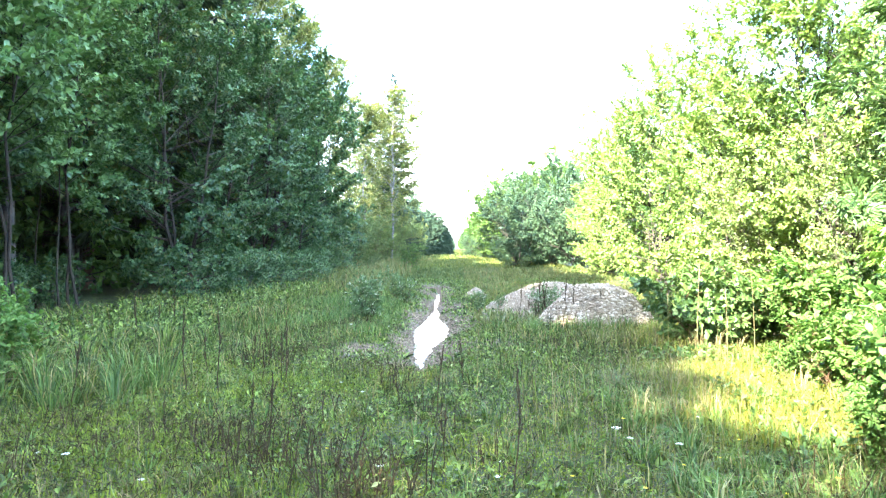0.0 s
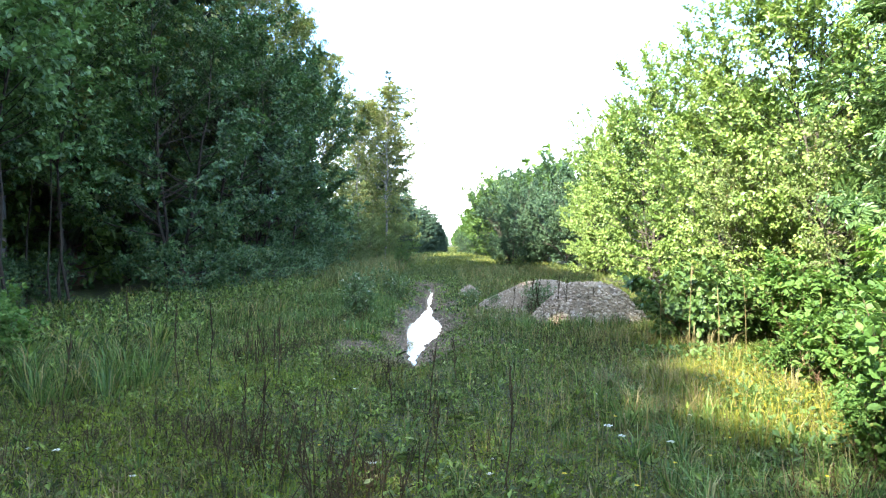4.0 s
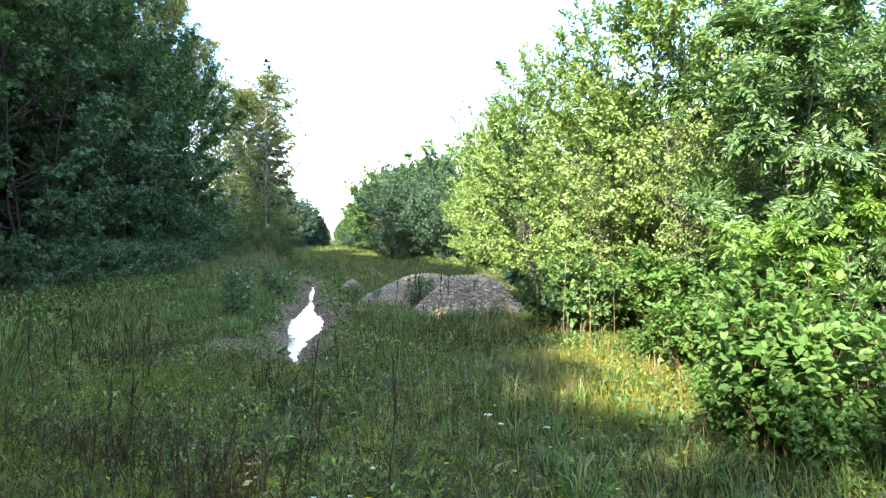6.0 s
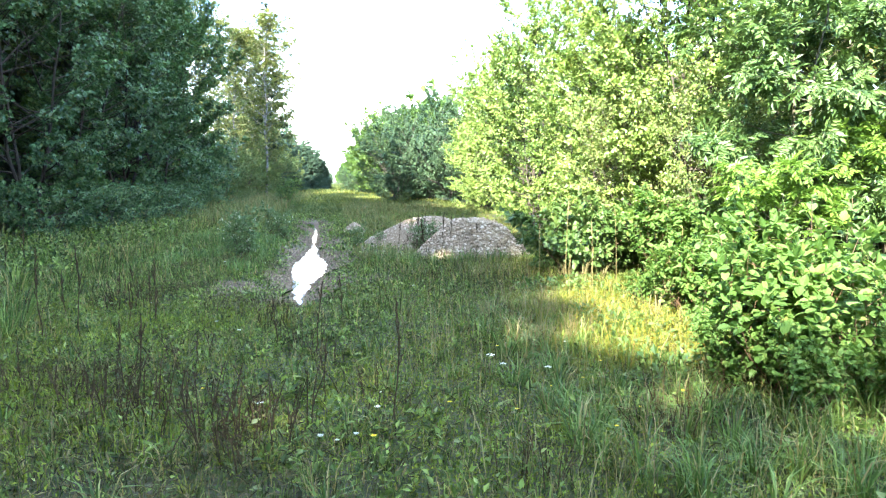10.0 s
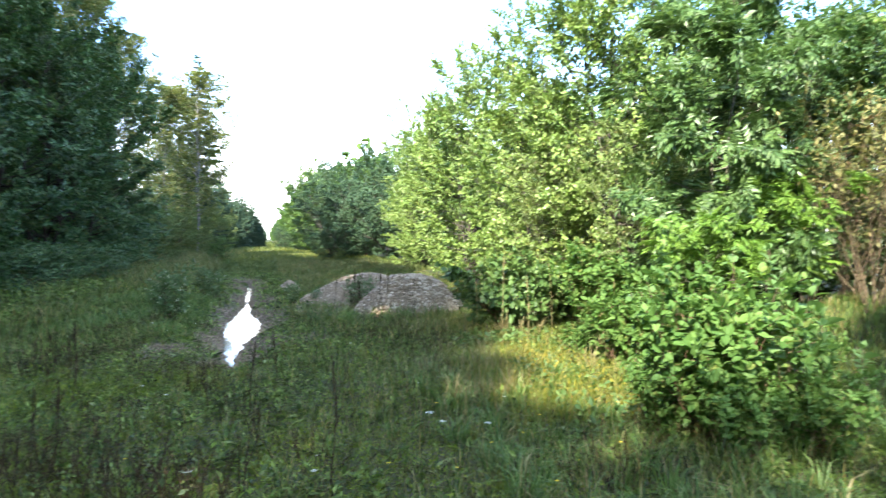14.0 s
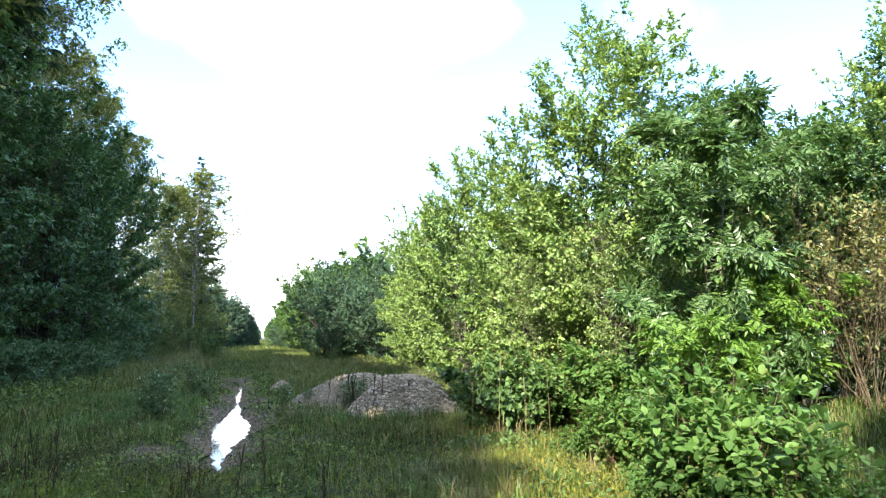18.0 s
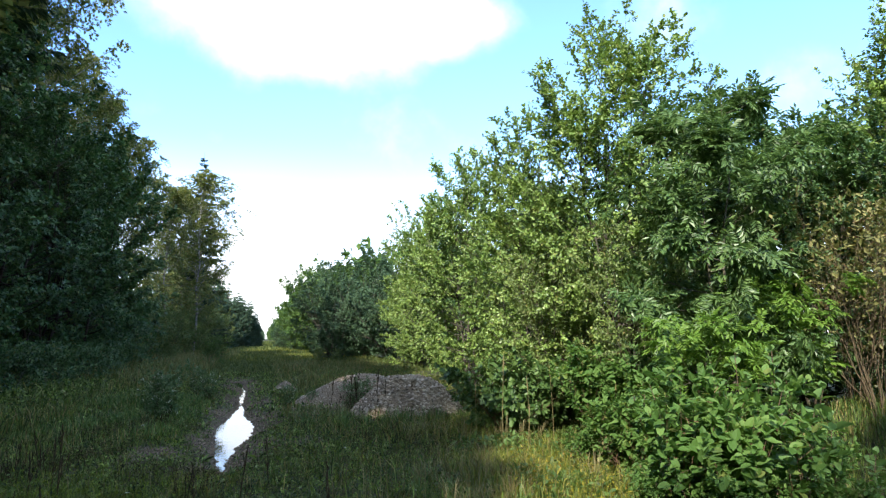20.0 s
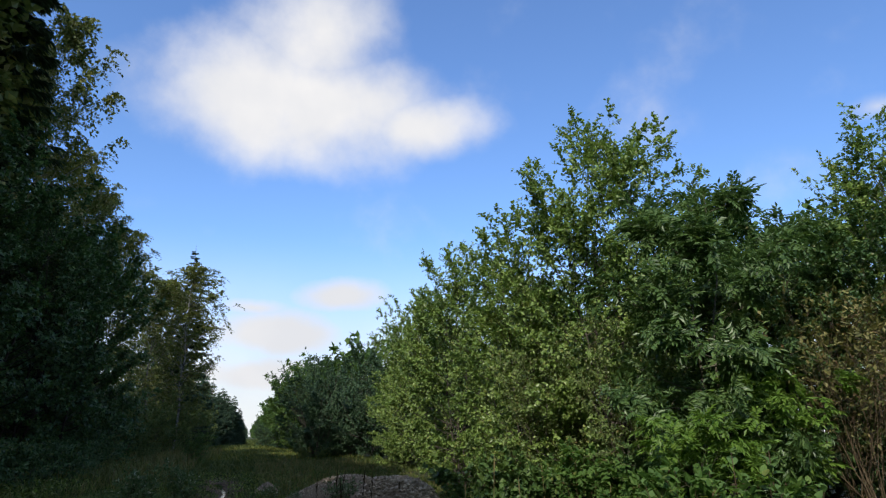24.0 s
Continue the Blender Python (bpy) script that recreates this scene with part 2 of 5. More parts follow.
# Darker copy of the bark, shade inside the wood put into it.
BARK_SHADED = bark_material("shaded_bark", (0.020, 0.015, 0.010), (0.060, 0.046, 0.032))
BARK_PALE = bark_material("pale_stem", (0.06, 0.055, 0.038), (0.17, 0.155, 0.11), 20.0)
BARK_BIRCH = bark_material("birch_bark", (0.05, 0.045, 0.04), (0.44, 0.42, 0.37), 5.0, 0.7)
BARK_RED = bark_material("reddish_bark", (0.08, 0.045, 0.03), (0.20, 0.12, 0.075))
FAR_LEAF = leaf_material("far_leaf", (0.05, 0.10, 0.028), (0.085, 0.15, 0.036), (0.13, 0.20, 0.05), 0.38, 0.5, 0.3)
# Tan grass darkened, since shade on the far track is put into colour.
FAR_GRASS = leaf_material("shaded_tan_grass", (0.055, 0.085, 0.026), (0.10, 0.135, 0.042), (0.18, 0.185, 0.07), 0.35, 0.6, 0.15)
WEED = leaf_material("weed_leaf", (0.065, 0.115, 0.04), (0.11, 0.175, 0.068), (0.18, 0.25, 0.115), 0.38, 0.5, 0.3, (0.55, 0.55, 0.46), 0.04)
MOSS = leaf_material("yellow_moss", (0.10, 0.13, 0.015), (0.16, 0.20, 0.022), (0.23, 0.26, 0.035), 0.3, 0.7, 0.1)
LITTER = leaf_material("brown_litter", (0.022, 0.019, 0.008), (0.07, 0.060, 0.025), (0.18, 0.155, 0.075), 0.15, 0.7, 0.1)
PETAL = leaf_material("white_petal", (0.55, 0.55, 0.50), (0.70, 0.70, 0.66), (0.8, 0.8, 0.78), 0.25, 0.6, 0.2)
PETAL_YELLOW = leaf_material("yellow_petal", (0.55, 0.40, 0.02), (0.65, 0.48, 0.03), (0.72, 0.55, 0.05), 0.25, 0.6, 0.2)


def ground_material():
    m = Mat("meadow_soil")
    mud = m.n.new("ShaderNodeAttribute")
    mud.attribute_name = "mud"
    fine, mid, big = m.noise(22.0, 8.0, 0.65), m.noise(2.6, 5.0, 0.6), m.noise(0.35, 3.0)
    moss = m.ramp(mid, (0.25, (0.014, 0.017, 0.006)), (0.42, (0.028, 0.042, 0.009)), (0.6, (0.055, 0.083, 0.014)), (0.78, (0.095, 0.115, 0.02)))
    earth = m.ramp(fine, (0.25, (0.030, 0.024, 0.017)), (0.55, (0.075, 0.06, 0.042)), (0.8, (0.14, 0.115, 0.085)))
    grit = m.ramp(m.noise(60.0, 6.0, 0.7), (0.28, (0.06, 0.041, 0.022)), (0.5, (0.18, 0.132, 0.076)), (0.75, (0.37, 0.285, 0.18)))
    base = m.mix(m.ramp(fine, (0.42, (0, 0, 0)), (0.62, (1, 1, 1))), moss, earth)
    base = m.mix(m.ramp(big, (0.4, (0, 0, 0)), (0.65, (0.5, 0.5, 0.5))), base, moss)
    col = m.mix(mud.outputs["Fac"], base, grit)
    return m.done(m.surface(col, 0.85, 0.25, fine, 0.05))


def gravel_material():
    m = Mat("gravel")
    f, big = m.noise(45.0, 8.0, 0.7), m.noise(2.0, 4.0)
    stone = m.ramp(m.geo.outputs["Random Per Island"], (0.0, (0.10, 0.075, 0.045)), (0.35, (0.30, 0.235, 0.155)), (0.7, (0.48, 0.395, 0.28)), (1.0, (0.74, 0.65, 0.50)))
    c = m.mix(0.35, stone, m.ramp(f, (0.25, (0.13, 0.095, 0.06)), (0.5, (0.32, 0.255, 0.17)), (0.75, (0.53, 0.45, 0.33))))
    c = m.mix(1.0, c, m.ramp(big, (0.3, (0.78, 0.76, 0.74)), (0.7, (1, 1, 1))), "MULTIPLY")
    return m.done(m.surface(c, 0.9, 0.2, f, 0.03))


def water_material():
    m = Mat("puddle_water")
    b = m.surface((0.035, 0.030, 0.022), 0.02, 0.5, m.noise(5.0, 3.0), 0.0015)
    return m.done(b)


SOIL, GRAVEL, WATER = ground_material(), gravel_material(), water_material()
DIRT = bark_material("muddy_stone", (0.05, 0.036, 0.022), (0.25, 0.192, 0.122), 30.0)

# ---- making meshes ----
rng = np.random.default_rng(7)


def unit(v):
    return v / np.maximum(np.linalg.norm(v, axis=-1, keepdims=True), 1e-9)


def mesh_of(name, pieces, material, smooth=False):
    """One mesh from (verts, faces) pieces; the faces of a piece all have the same number of corners."""
    verts, loops, starts, base, at = [], [], [], 0, 0
    for v, f in pieces:
        if len(v) == 0:
            continue
        verts.append(np.asarray(v, float).reshape(-1, 3))
        f = np.asarray(f, np.int64)
        loops.append((f + base).ravel())
        starts.append(at + np.arange(len(f)) * f.shape[1])
        base += len(verts[-1])
        at += f.size
    me = bpy.data.meshes.new(name)
    v, lo, st = np.concatenate(verts), np.concatenate(loops), np.concatenate(starts)
    me.vertices.add(len(v))
    me.vertices.foreach_set("co", v.astype(np.float32).ravel())
    me.loops.add(len(lo))
    me.loops.foreach_set("vertex_index", lo.astype(np.int32))
    me.polygons.add(len(st))
    me.polygons.foreach_set("loop_start", st.astype(np.int32))
    me.polygons.foreach_set("use_smooth", np.full(len(st), smooth))
    me.materials.append(material)
    me.update(calc_edges=True)
    return me


def part(name, pieces, material, parent, label="", smooth=False):
    ob = new(name, mesh_of(name, pieces, material, smooth))
    ob.parent = parent
    return tagged(ob, label)


def thing(name, label, category, group="", kind=""):
    return tagged(new(name), label, category, group, kind)


def tubes(paths, radii, sides=5):
    """Tapered tubes along m paths of k points each."""
    p = np.asarray(paths, float)
    m, k, _ = p.shape
    t = unit(np.gradient(p, axis=1))
    ref = np.where(np.abs(t[..., 2:3]) > 0.9, np.array([1.0, 0, 0]), np.array([0, 0, 1.0]))
    a = unit(np.cross(t, ref))
    b = np.cross(t, a)
    ang = np.arange(sides) * 2 * np.pi / sides
    ring = a[:, :, None] * np.cos(ang)[None, None, :, None] + b[:, :, None] * np.sin(ang)[None, None, :, None]
    v = p[:, :, None] + ring * np.asarray(radii)[:, :, None, None]
    i = np.arange(m)[:, None, None] * k * sides + np.arange(k - 1)[None, :, None] * sides + np.arange(sides)[None, None, :]
    j = np.arange(m)[:, None, None] * k * sides + np.arange(k - 1)[None, :, None] * sides + (np.arange(sides)[None, None, :] + 1) % sides
    f = np.stack([i, j, j + sides, i + sides], -1).reshape(-1, 4)
    return v.reshape(-1, 3), f


def leaves(P, D, N, L, W, full=False, curl=0.12):
    """Folded leaves at P, pointing along D, with faces turned towards N. full: a rounder outline for plants seen closely, six: with six corners."""
    D = unit(D)
    S = unit(np.cross(D, N))
    U = np.cross(S, D)
    L, W = np.broadcast_to(L, len(P))[:, None], np.broadcast_to(W, len(P))[:, None]
    n = len(P)
    o = np.arange(n)[:, None]
    tip = P + D * L - U * L * curl
    if full == "six":
        rim = [P + D * L * a - U * L * curl * a * a + (S * side * b + U * c) * W for side in (1, -1) for a, b, c in ((.22, .40, .10), (.66, .42, .10))]
        v = np.stack([P, rim[0], rim[1], tip, rim[3], rim[2]], 1)
        return v.reshape(-1, 3), np.concatenate([o * 6 + np.array([[0, 1, 2, 3]]), o * 6 + np.array([[0, 3, 4, 5]])])
    if full:
        rim = [P + D * L * a - U * L * curl * a * a + (S * side * b + U * c) * W for side in (1, -1) for a, b, c in ((.10, .27, .07), (.38, .50, .13), (.74, .38, .08))]
        v = np.stack([P, rim[0], rim[1], rim[2], tip, rim[5], rim[4], rim[3]], 1)
        return v.reshape(-1, 3), np.concatenate([o * 8 + np.array([[0, 1, 2, 3, 4]]), o * 8 + np.array([[0, 4, 5, 6, 7]])])
    v = np.stack([P, P + D * L * .45 + S * W * .5 + U * W * .12, tip, P + D * L * .45 - S * W * .5 + U * W * .12], 1)
    return v.reshape(-1, 3), np.concatenate([o * 4 + np.array([[0, 1, 2]]), o * 4 + np.array([[0, 2, 3]])])


def blades(P, H, W, lean, az, bend=0.5):
    """Grass blades: a quad and a tip that bows over."""
    n = len(P)
    d = np.stack([np.cos(az), np.sin(az), np.zeros(n)], 1)
    s = np.stack([-np.sin(az + rng.normal(0, .8, n)), np.cos(az), np.zeros(n)], 1)
    s = unit(s) * np.broadcast_to(W, n)[:, None] * .5
    H, lean = np.broadcast_to(H, n)[:, None], np.broadcast_to(lean, n)[:, None]
    z = np.array([[0, 0, 1.0]])
    m = P + z * H * .6 + d * H * lean * .35
    t = P + z * H * (1 - bend * lean * .5) + d * H * lean
    v = np.stack([P - s, P + s, m + s * .8, m - s * .8, t], 1).reshape(-1, 3)
    o = np.arange(n)[:, None] * 5
    return [(v, o + np.array([[0, 1, 2, 3]])), (np.zeros((0, 3)), None), (v, o + np.array([[3, 2, 4]]))]


def blade_mesh(P, H, W, lean, az, bend=0.5):
    """The same blades with quads and tips on shared corners, as one piece of triangles."""
    (v, q), _, (_, t) = blades(P, H, W, lean, az, bend)
    return v, np.concatenate([q[:, [0, 1, 2]], q[:, [0, 2, 3]], t])


# ---- the lie of the land ----
RUT_Y = [8.4, 8.8, 9.6, 10.4, 11.2, 12.4, 13.2, 13.9, 14.6, 15.5, 17.0, 18.2, 19.7, 22.8, 24.5, 26.5, 28.0]
RUT_X = [-0.41, -0.45, -0.53, -0.56, -0.52, -0.49, -0.51, -0.50, -0.52, -0.54, -0.53, -0.56, -0.61, -0.62, -0.80, -1.0, -1.0]
RUT_W = [-0.1, 0.03, 0.06, 0.13, 0.19, 0.33, 0.36, 0.33, 0.22, 0.15, 0.09, 0.04, 0.09, 0.06, 0.11, 0.2, -0.2]
WATER_Z = -0.10


def ripple(x, y, s, k):
    """Smooth uneven numbers between about -1 and 1."""
    x, y = x * s, y * s
    return (np.sin(x * 1.0 + 1.7 * k + 1.3 * np.sin(y * .7 + k)) + np.sin(y * 1.1 - 2.1 * k + 1.1 * np.sin(x * .8 - k)) + np.sin((x + y) * .63 + k * 3.3) + .6 * np.sin((x - y) * 1.9 + k)) / 3.2


def rut_gap(x, y):
    """How far from the water's edge a place lies (below zero: in the water)."""
    return np.abs(x - np.interp(y, RUT_Y, RUT_X)) - np.interp(y, RUT_Y, RUT_W) + 0.02 * ripple(x, y, 2.6, 2) + 0.025 * ripple(x, y, 7.5, 6) + 0.015 * ripple(x, y, 19.0, 3) + np.maximum(0, 8.4 - y) + np.maximum(0, y - 28)


def height(x, y):
    x, y = np.asarray(x, float), np.asarray(y, float)
    near = np.exp(-((x / 40) ** 2 + ((y - 10) / 60) ** 2))
    z = near * (0.05 * ripple(x, y, 0.5, 1) + 0.025 * ripple(x, y, 1.9, 3)) + 0.10 * np.clip((np.abs(x) - 4) / 4, 0, 1)
    z = z + 0.62 * np.exp(-((x - 7.9) / 1.9) ** 4 - ((y - 5.8) / 2.6) ** 4)  # the raised verge under the brown thicket
    g = rut_gap(x, y)
    z = z + 0.06 * np.exp(-((g - 0.9) / 0.45) ** 2)  # the banks that wheels pushed up
    cut = np.where(g < 0, WATER_Z + np.maximum(g, -0.25) * 0.3, WATER_Z + g * 0.28)
    return np.where(g < 1.2, np.minimum(z, cut), z)


def mud_at(x, y):
    g = rut_gap(x, y)
    m = np.clip(1.0 - g / 0.72 + 0.6 * ripple(x, y, 2.6, 5), 0, 1)
    m = np.maximum(m, np.clip(1.2 - np.hypot((x - .6) / .5, (y - 10.2) / .7) + .3 * ripple(x, y, 4, 1), 0, 1))
    m = np.maximum(m, np.clip(1.2 - np.hypot((x + 1.35) / .5, (y - 9.7) / .8) + .3 * ripple(x, y, 4, 2), 0, 1))
    m = np.maximum(m, np.clip(1.4 - np.hypot((x - 1.9) / 2.1, (y - 14.2) / 1.6) + .25 * ripple(x, y, 3, 2), 0, 1))
    m = np.maximum(m, np.clip(1.2 - np.hypot((x + .85) / .9, (y - 24.5) / 3.6) + .3 * ripple(x, y, 2, 2), 0, 1))
    return m


def spread(lo, mid, hi, step, grow):
    """Grid lines: even in the middle, ever wider towards both ends."""
    a = list(np.arange(mid[0], mid[1], step))
    s, x = step, mid[1]
    while x < hi:
        a.append(x)
        s *= grow
        x += s
    a.append(hi)
    s, x, b = step, mid[0], []
    while x > lo:
        s *= grow
        x -= s
        b.append(max(x, lo))
    return np.array(b[::-1] + a)


gx, gy = spread(-2500, (-5, 5), 2500, 0.10, 1.12), spread(-2500, (3, 29), 3500, 0.13, 1.12)
GX, GY = np.meshgrid(gx, gy)
gz = height(GX, GY)
nx, ny = len(gx), len(gy)
q = (np.arange(ny - 1)[:, None] * nx + np.arange(nx - 1)[None]).ravel()
ground = new("ground", mesh_of("ground", [(np.stack([GX, GY, gz], -1).reshape(-1, 3), np.stack([q, q + 1, q + nx + 1, q + nx], 1))], SOIL, True))
ground.data.attributes.new("mud", "FLOAT", "POINT").data.foreach_set("value", mud_at(GX, GY).astype(np.float32).ravel())
tagged(ground, "mossy meadow ground with muddy wheel ruts", "ground", kind="structure")

wy = np.linspace(8.0, 28.0, 160)
wx = np.linspace(-0.95, 0.95, 9)
wv = np.stack([np.interp(wy, RUT_Y, RUT_X)[:, None] + wx[None] * (np.interp(wy, RUT_Y, RUT_W)[:, None] + .25), np.repeat(wy[:, None], 9, 1), np.full((160, 9), WATER_Z)], -1)
q = (np.arange(159)[:, None] * 9 + np.arange(8)[None]).ravel()
puddle = new("puddle", mesh_of("puddle", [(wv.reshape(-1, 3), np.stack([q, q + 1, q + 10, q + 9], 1))], WATER, True))
tagged(puddle, "still rainwater in a long wheel rut", "puddle", kind="structure")

# ---- growing plants ----


def rand_unit(n):
    return unit(rng.normal(size=(n, 3)))


def pinnate(P, D, N, L, pairs=4):
    """Compound leaves: a stalk's worth of leaflets in pairs and one at the tip."""
    D = unit(D)
    S = unit(np.cross(D, N))
    U = np.cross(S, D)
    out_p, out_d, out_n, out_l = [], [], [], []
    Lc = np.broadcast_to(L, len(P))[:, None]
    for i in range(pairs):
        s = .28 + .62 * i / pairs
        for side in (-1, 1):
            out_p.append(P + D * Lc * s - U * Lc * s * s * .25)
            out_d.append(D * .55 + S * side * .9 - U * .25 + rng.normal(0, .12, P.shape))
            out_n.append(U + rng.normal(0, .2, P.shape))
            out_l.append(Lc[:, 0] * .42)
    out_p.append(P + D * Lc * .9 - U * Lc * .22)
    out_d.append(D - U * .5)
    out_n.append(U)
    out_l.append(Lc[:, 0] * .42)
    return np.concatenate(out_p), np.concatenate(out_d), np.concatenate(out_n), np.concatenate(out_l)


def grow(H, R, base=0.1, stems=1, limbs=40, twigs=9, per=14, leaf=0.085, ratio=0.75, profile=None, rise=(15, 65), droop=0.25,
         twig=0.45, trunk_r=0.07, compound=0, full=False, hang=0.0, spread_stems=0.5, curve=0.25, face=0.55, bare=2, shell=(.2, .6)):
    """The wood and the leaves of a broadleaved tree or shrub, with its foot at the origin.
    bare: every how manieth twig shows its wood (0: none). Returns trunk, branch and leaf pieces."""
    if profile is None:
        def profile(t):
            return np.sin(np.pi * np.clip(0.12 + 0.86 * t, 0, 1)) ** 0.75
    k = 9
    tr = np.linspace(0, 1, k)
    paths, rads = [], []
    for i in range(stems):
        a = 2 * np.pi * (i + rng.uniform(-.3, .3)) / max(stems, 1)
        out = np.array([np.cos(a), np.sin(a), 0]) * R * spread_stems * (stems > 1) * rng.uniform(.4, 1.1)
        h = H * (1 if i == 0 else rng.uniform(.72 if stems < 5 else .5, .97))
        p = np.array([0, 0, 1.0]) * tr[:, None] * h + out * (tr[:, None] ** .8) + np.cumsum(rng.normal(0, H * .006, (k, 3)), 0) * (tr[:, None] > 0)
        p[0] = np.array([np.cos(a), np.sin(a), 0]) * .12 * (stems > 1)
        p[0, 2] = -.06
        paths.append(p)
        rads.append(trunk_r * (1 - tr * .92) * (1 if stems == 1 else .75))
    paths, rads = np.array(paths), np.array(rads)
    # limbs
    n = limbs * stems
    which = np.arange(n) % stems
    u = (np.arange(n) + rng.uniform(0, 1, n)) / n
    t = base + (0.985 - base) * u
    f = t * (k - 1)
    i0 = np.clip(f.astype(int), 0, k - 2)
    start = paths[which, i0] * (1 - (f - i0))[:, None] + paths[which, i0 + 1] * (f - i0)[:, None]
    az = np.arange(n) * 2.39996 + rng.normal(0, .4, n)
    axis = paths[:, -1] - paths[:, 0]
    el = np.radians(rise[0] + (rise[1] - rise[0]) * t + rng.normal(0, 9, n))
    length = R * profile((t - base) / (1 - base)) * rng.uniform(.62, 1.12, n) * (1 if stems == 1 else .72) + .12
    d = np.stack([np.cos(az) * np.cos(el), np.sin(az) * np.cos(el), np.sin(el)], 1)
    length = length / np.maximum(np.cos(el), .45)
    ks = np.linspace(0, 1, 5)[None, :, None]
    bow = np.stack([np.zeros(n), np.zeros(n), curve * rng.uniform(.3, 1.3, n)], 1)
    lp = start[:, None] + d[:, None] * length[:, None, None] * ks + bow[:, None] * length[:, None, None] * (ks ** 2 - ks * .4) + np.cumsum(rng.normal(0, .02, (n, 5, 3)), 1) * length[:, None, None] * (ks > 0)
    lr = (np.interp(t, [0, 1], [trunk_r * .38, trunk_r * .10])[:, None]) * (1 - .85 * ks[:, :, 0])
    # twigs
    m = n * twigs
    wi = np.repeat(np.arange(n), twigs)
    s = rng.uniform(shell[0], 1.0, m) ** shell[1]
    f = s * 4
    i0 = np.clip(f.astype(int), 0, 3)
    ts = lp[wi, i0] * (1 - (f - i0))[:, None] + lp[wi, i0 + 1] * (f - i0)[:, None]
    td = unit(unit(lp[wi, 4] - lp[wi, 0]) * .55 + rand_unit(m) * .75 + np.array([0, 0, .22 - hang]))
    tl = twig * rng.uniform(.45, 1.15, m) * (1.1 - .45 * s)
    kt = np.linspace(0, 1, 4)[None, :, None]
    sag = np.array([0, 0, -1.0]) * (hang * .9 + .05)
    tp = ts[:, None] + td[:, None] * tl[:, None, None] * kt + sag * tl[:, None, None] * kt ** 2
    # bring the whole plant to the height and the half width asked for
    fit_s = np.array([R / np.percentile(np.hypot(tp[:, -1, 0], tp[:, -1, 1]), 92)] * 2 + [H / np.percentile(tp[:, -1, 2], 99.7)])
    paths, lp, tp = paths * fit_s, lp * fit_s, tp * fit_s
    trunk = [tubes(paths[i:i + 1], rads[i:i + 1], 7) for i in range(stems)]
    bits = [tubes(lp, lr, 4) if bare else tubes(lp[:, ::2], lr[:, ::2], 3)]
    if bare:
        bits.append(tubes(tp[::bare, ::3], np.full((len(tp[::bare]), 2), max(.0035, trunk_r * .05)) * np.array([[1, .4]]), 3))
    # leaves
    c = m * per
    li = np.repeat(np.arange(m), per)
    s = np.tile((np.arange(per) + .6) / per, m) + rng.normal(0, .03, c)
    s = np.clip(s, .05, 1)
    f = s * 3
    i0 = np.clip(f.astype(int), 0, 2)
    P = tp[li, i0] * (1 - (f - i0))[:, None] + tp[li, i0 + 1] * (f - i0)[:, None]
    outward = unit(P - np.array([0, 0, H * .45]))
    D = unit(td[li] * .5 + rand_unit(c) * .8 + outward * .3 + np.array([0, 0, -droop]))
    N = unit(np.array([0, 0, face]) + outward * .75 + rand_unit(c) * .5)
    L = leaf * rng.uniform(.65, 1.2, c)
    P = P + rand_unit(c) * leaf * .3
    if compound:
        P, D, N, L = pinnate(P, D, N, L, compound)
        crown = leaves(P, D, N, L, L * ratio, full)
    else:
        crown = leaves(P, D, N, L, L * ratio, full)
    return trunk, bits, [crown]


def plant(name, label, category, group, bark, leaf_mat, **kw):
    """A tree or shrub thing with trunk, branches and crown."""
    trunk, wood, crown = grow(**kw)
    ob = thing(name, label, category, group)
    for stem in trunk:
        part("trunk", [stem], bark, ob, smooth=True)
    tagged(part("branchwork", wood, bark, ob), kind="stuff")
    part("crown", crown, leaf_mat, ob)
    return ob


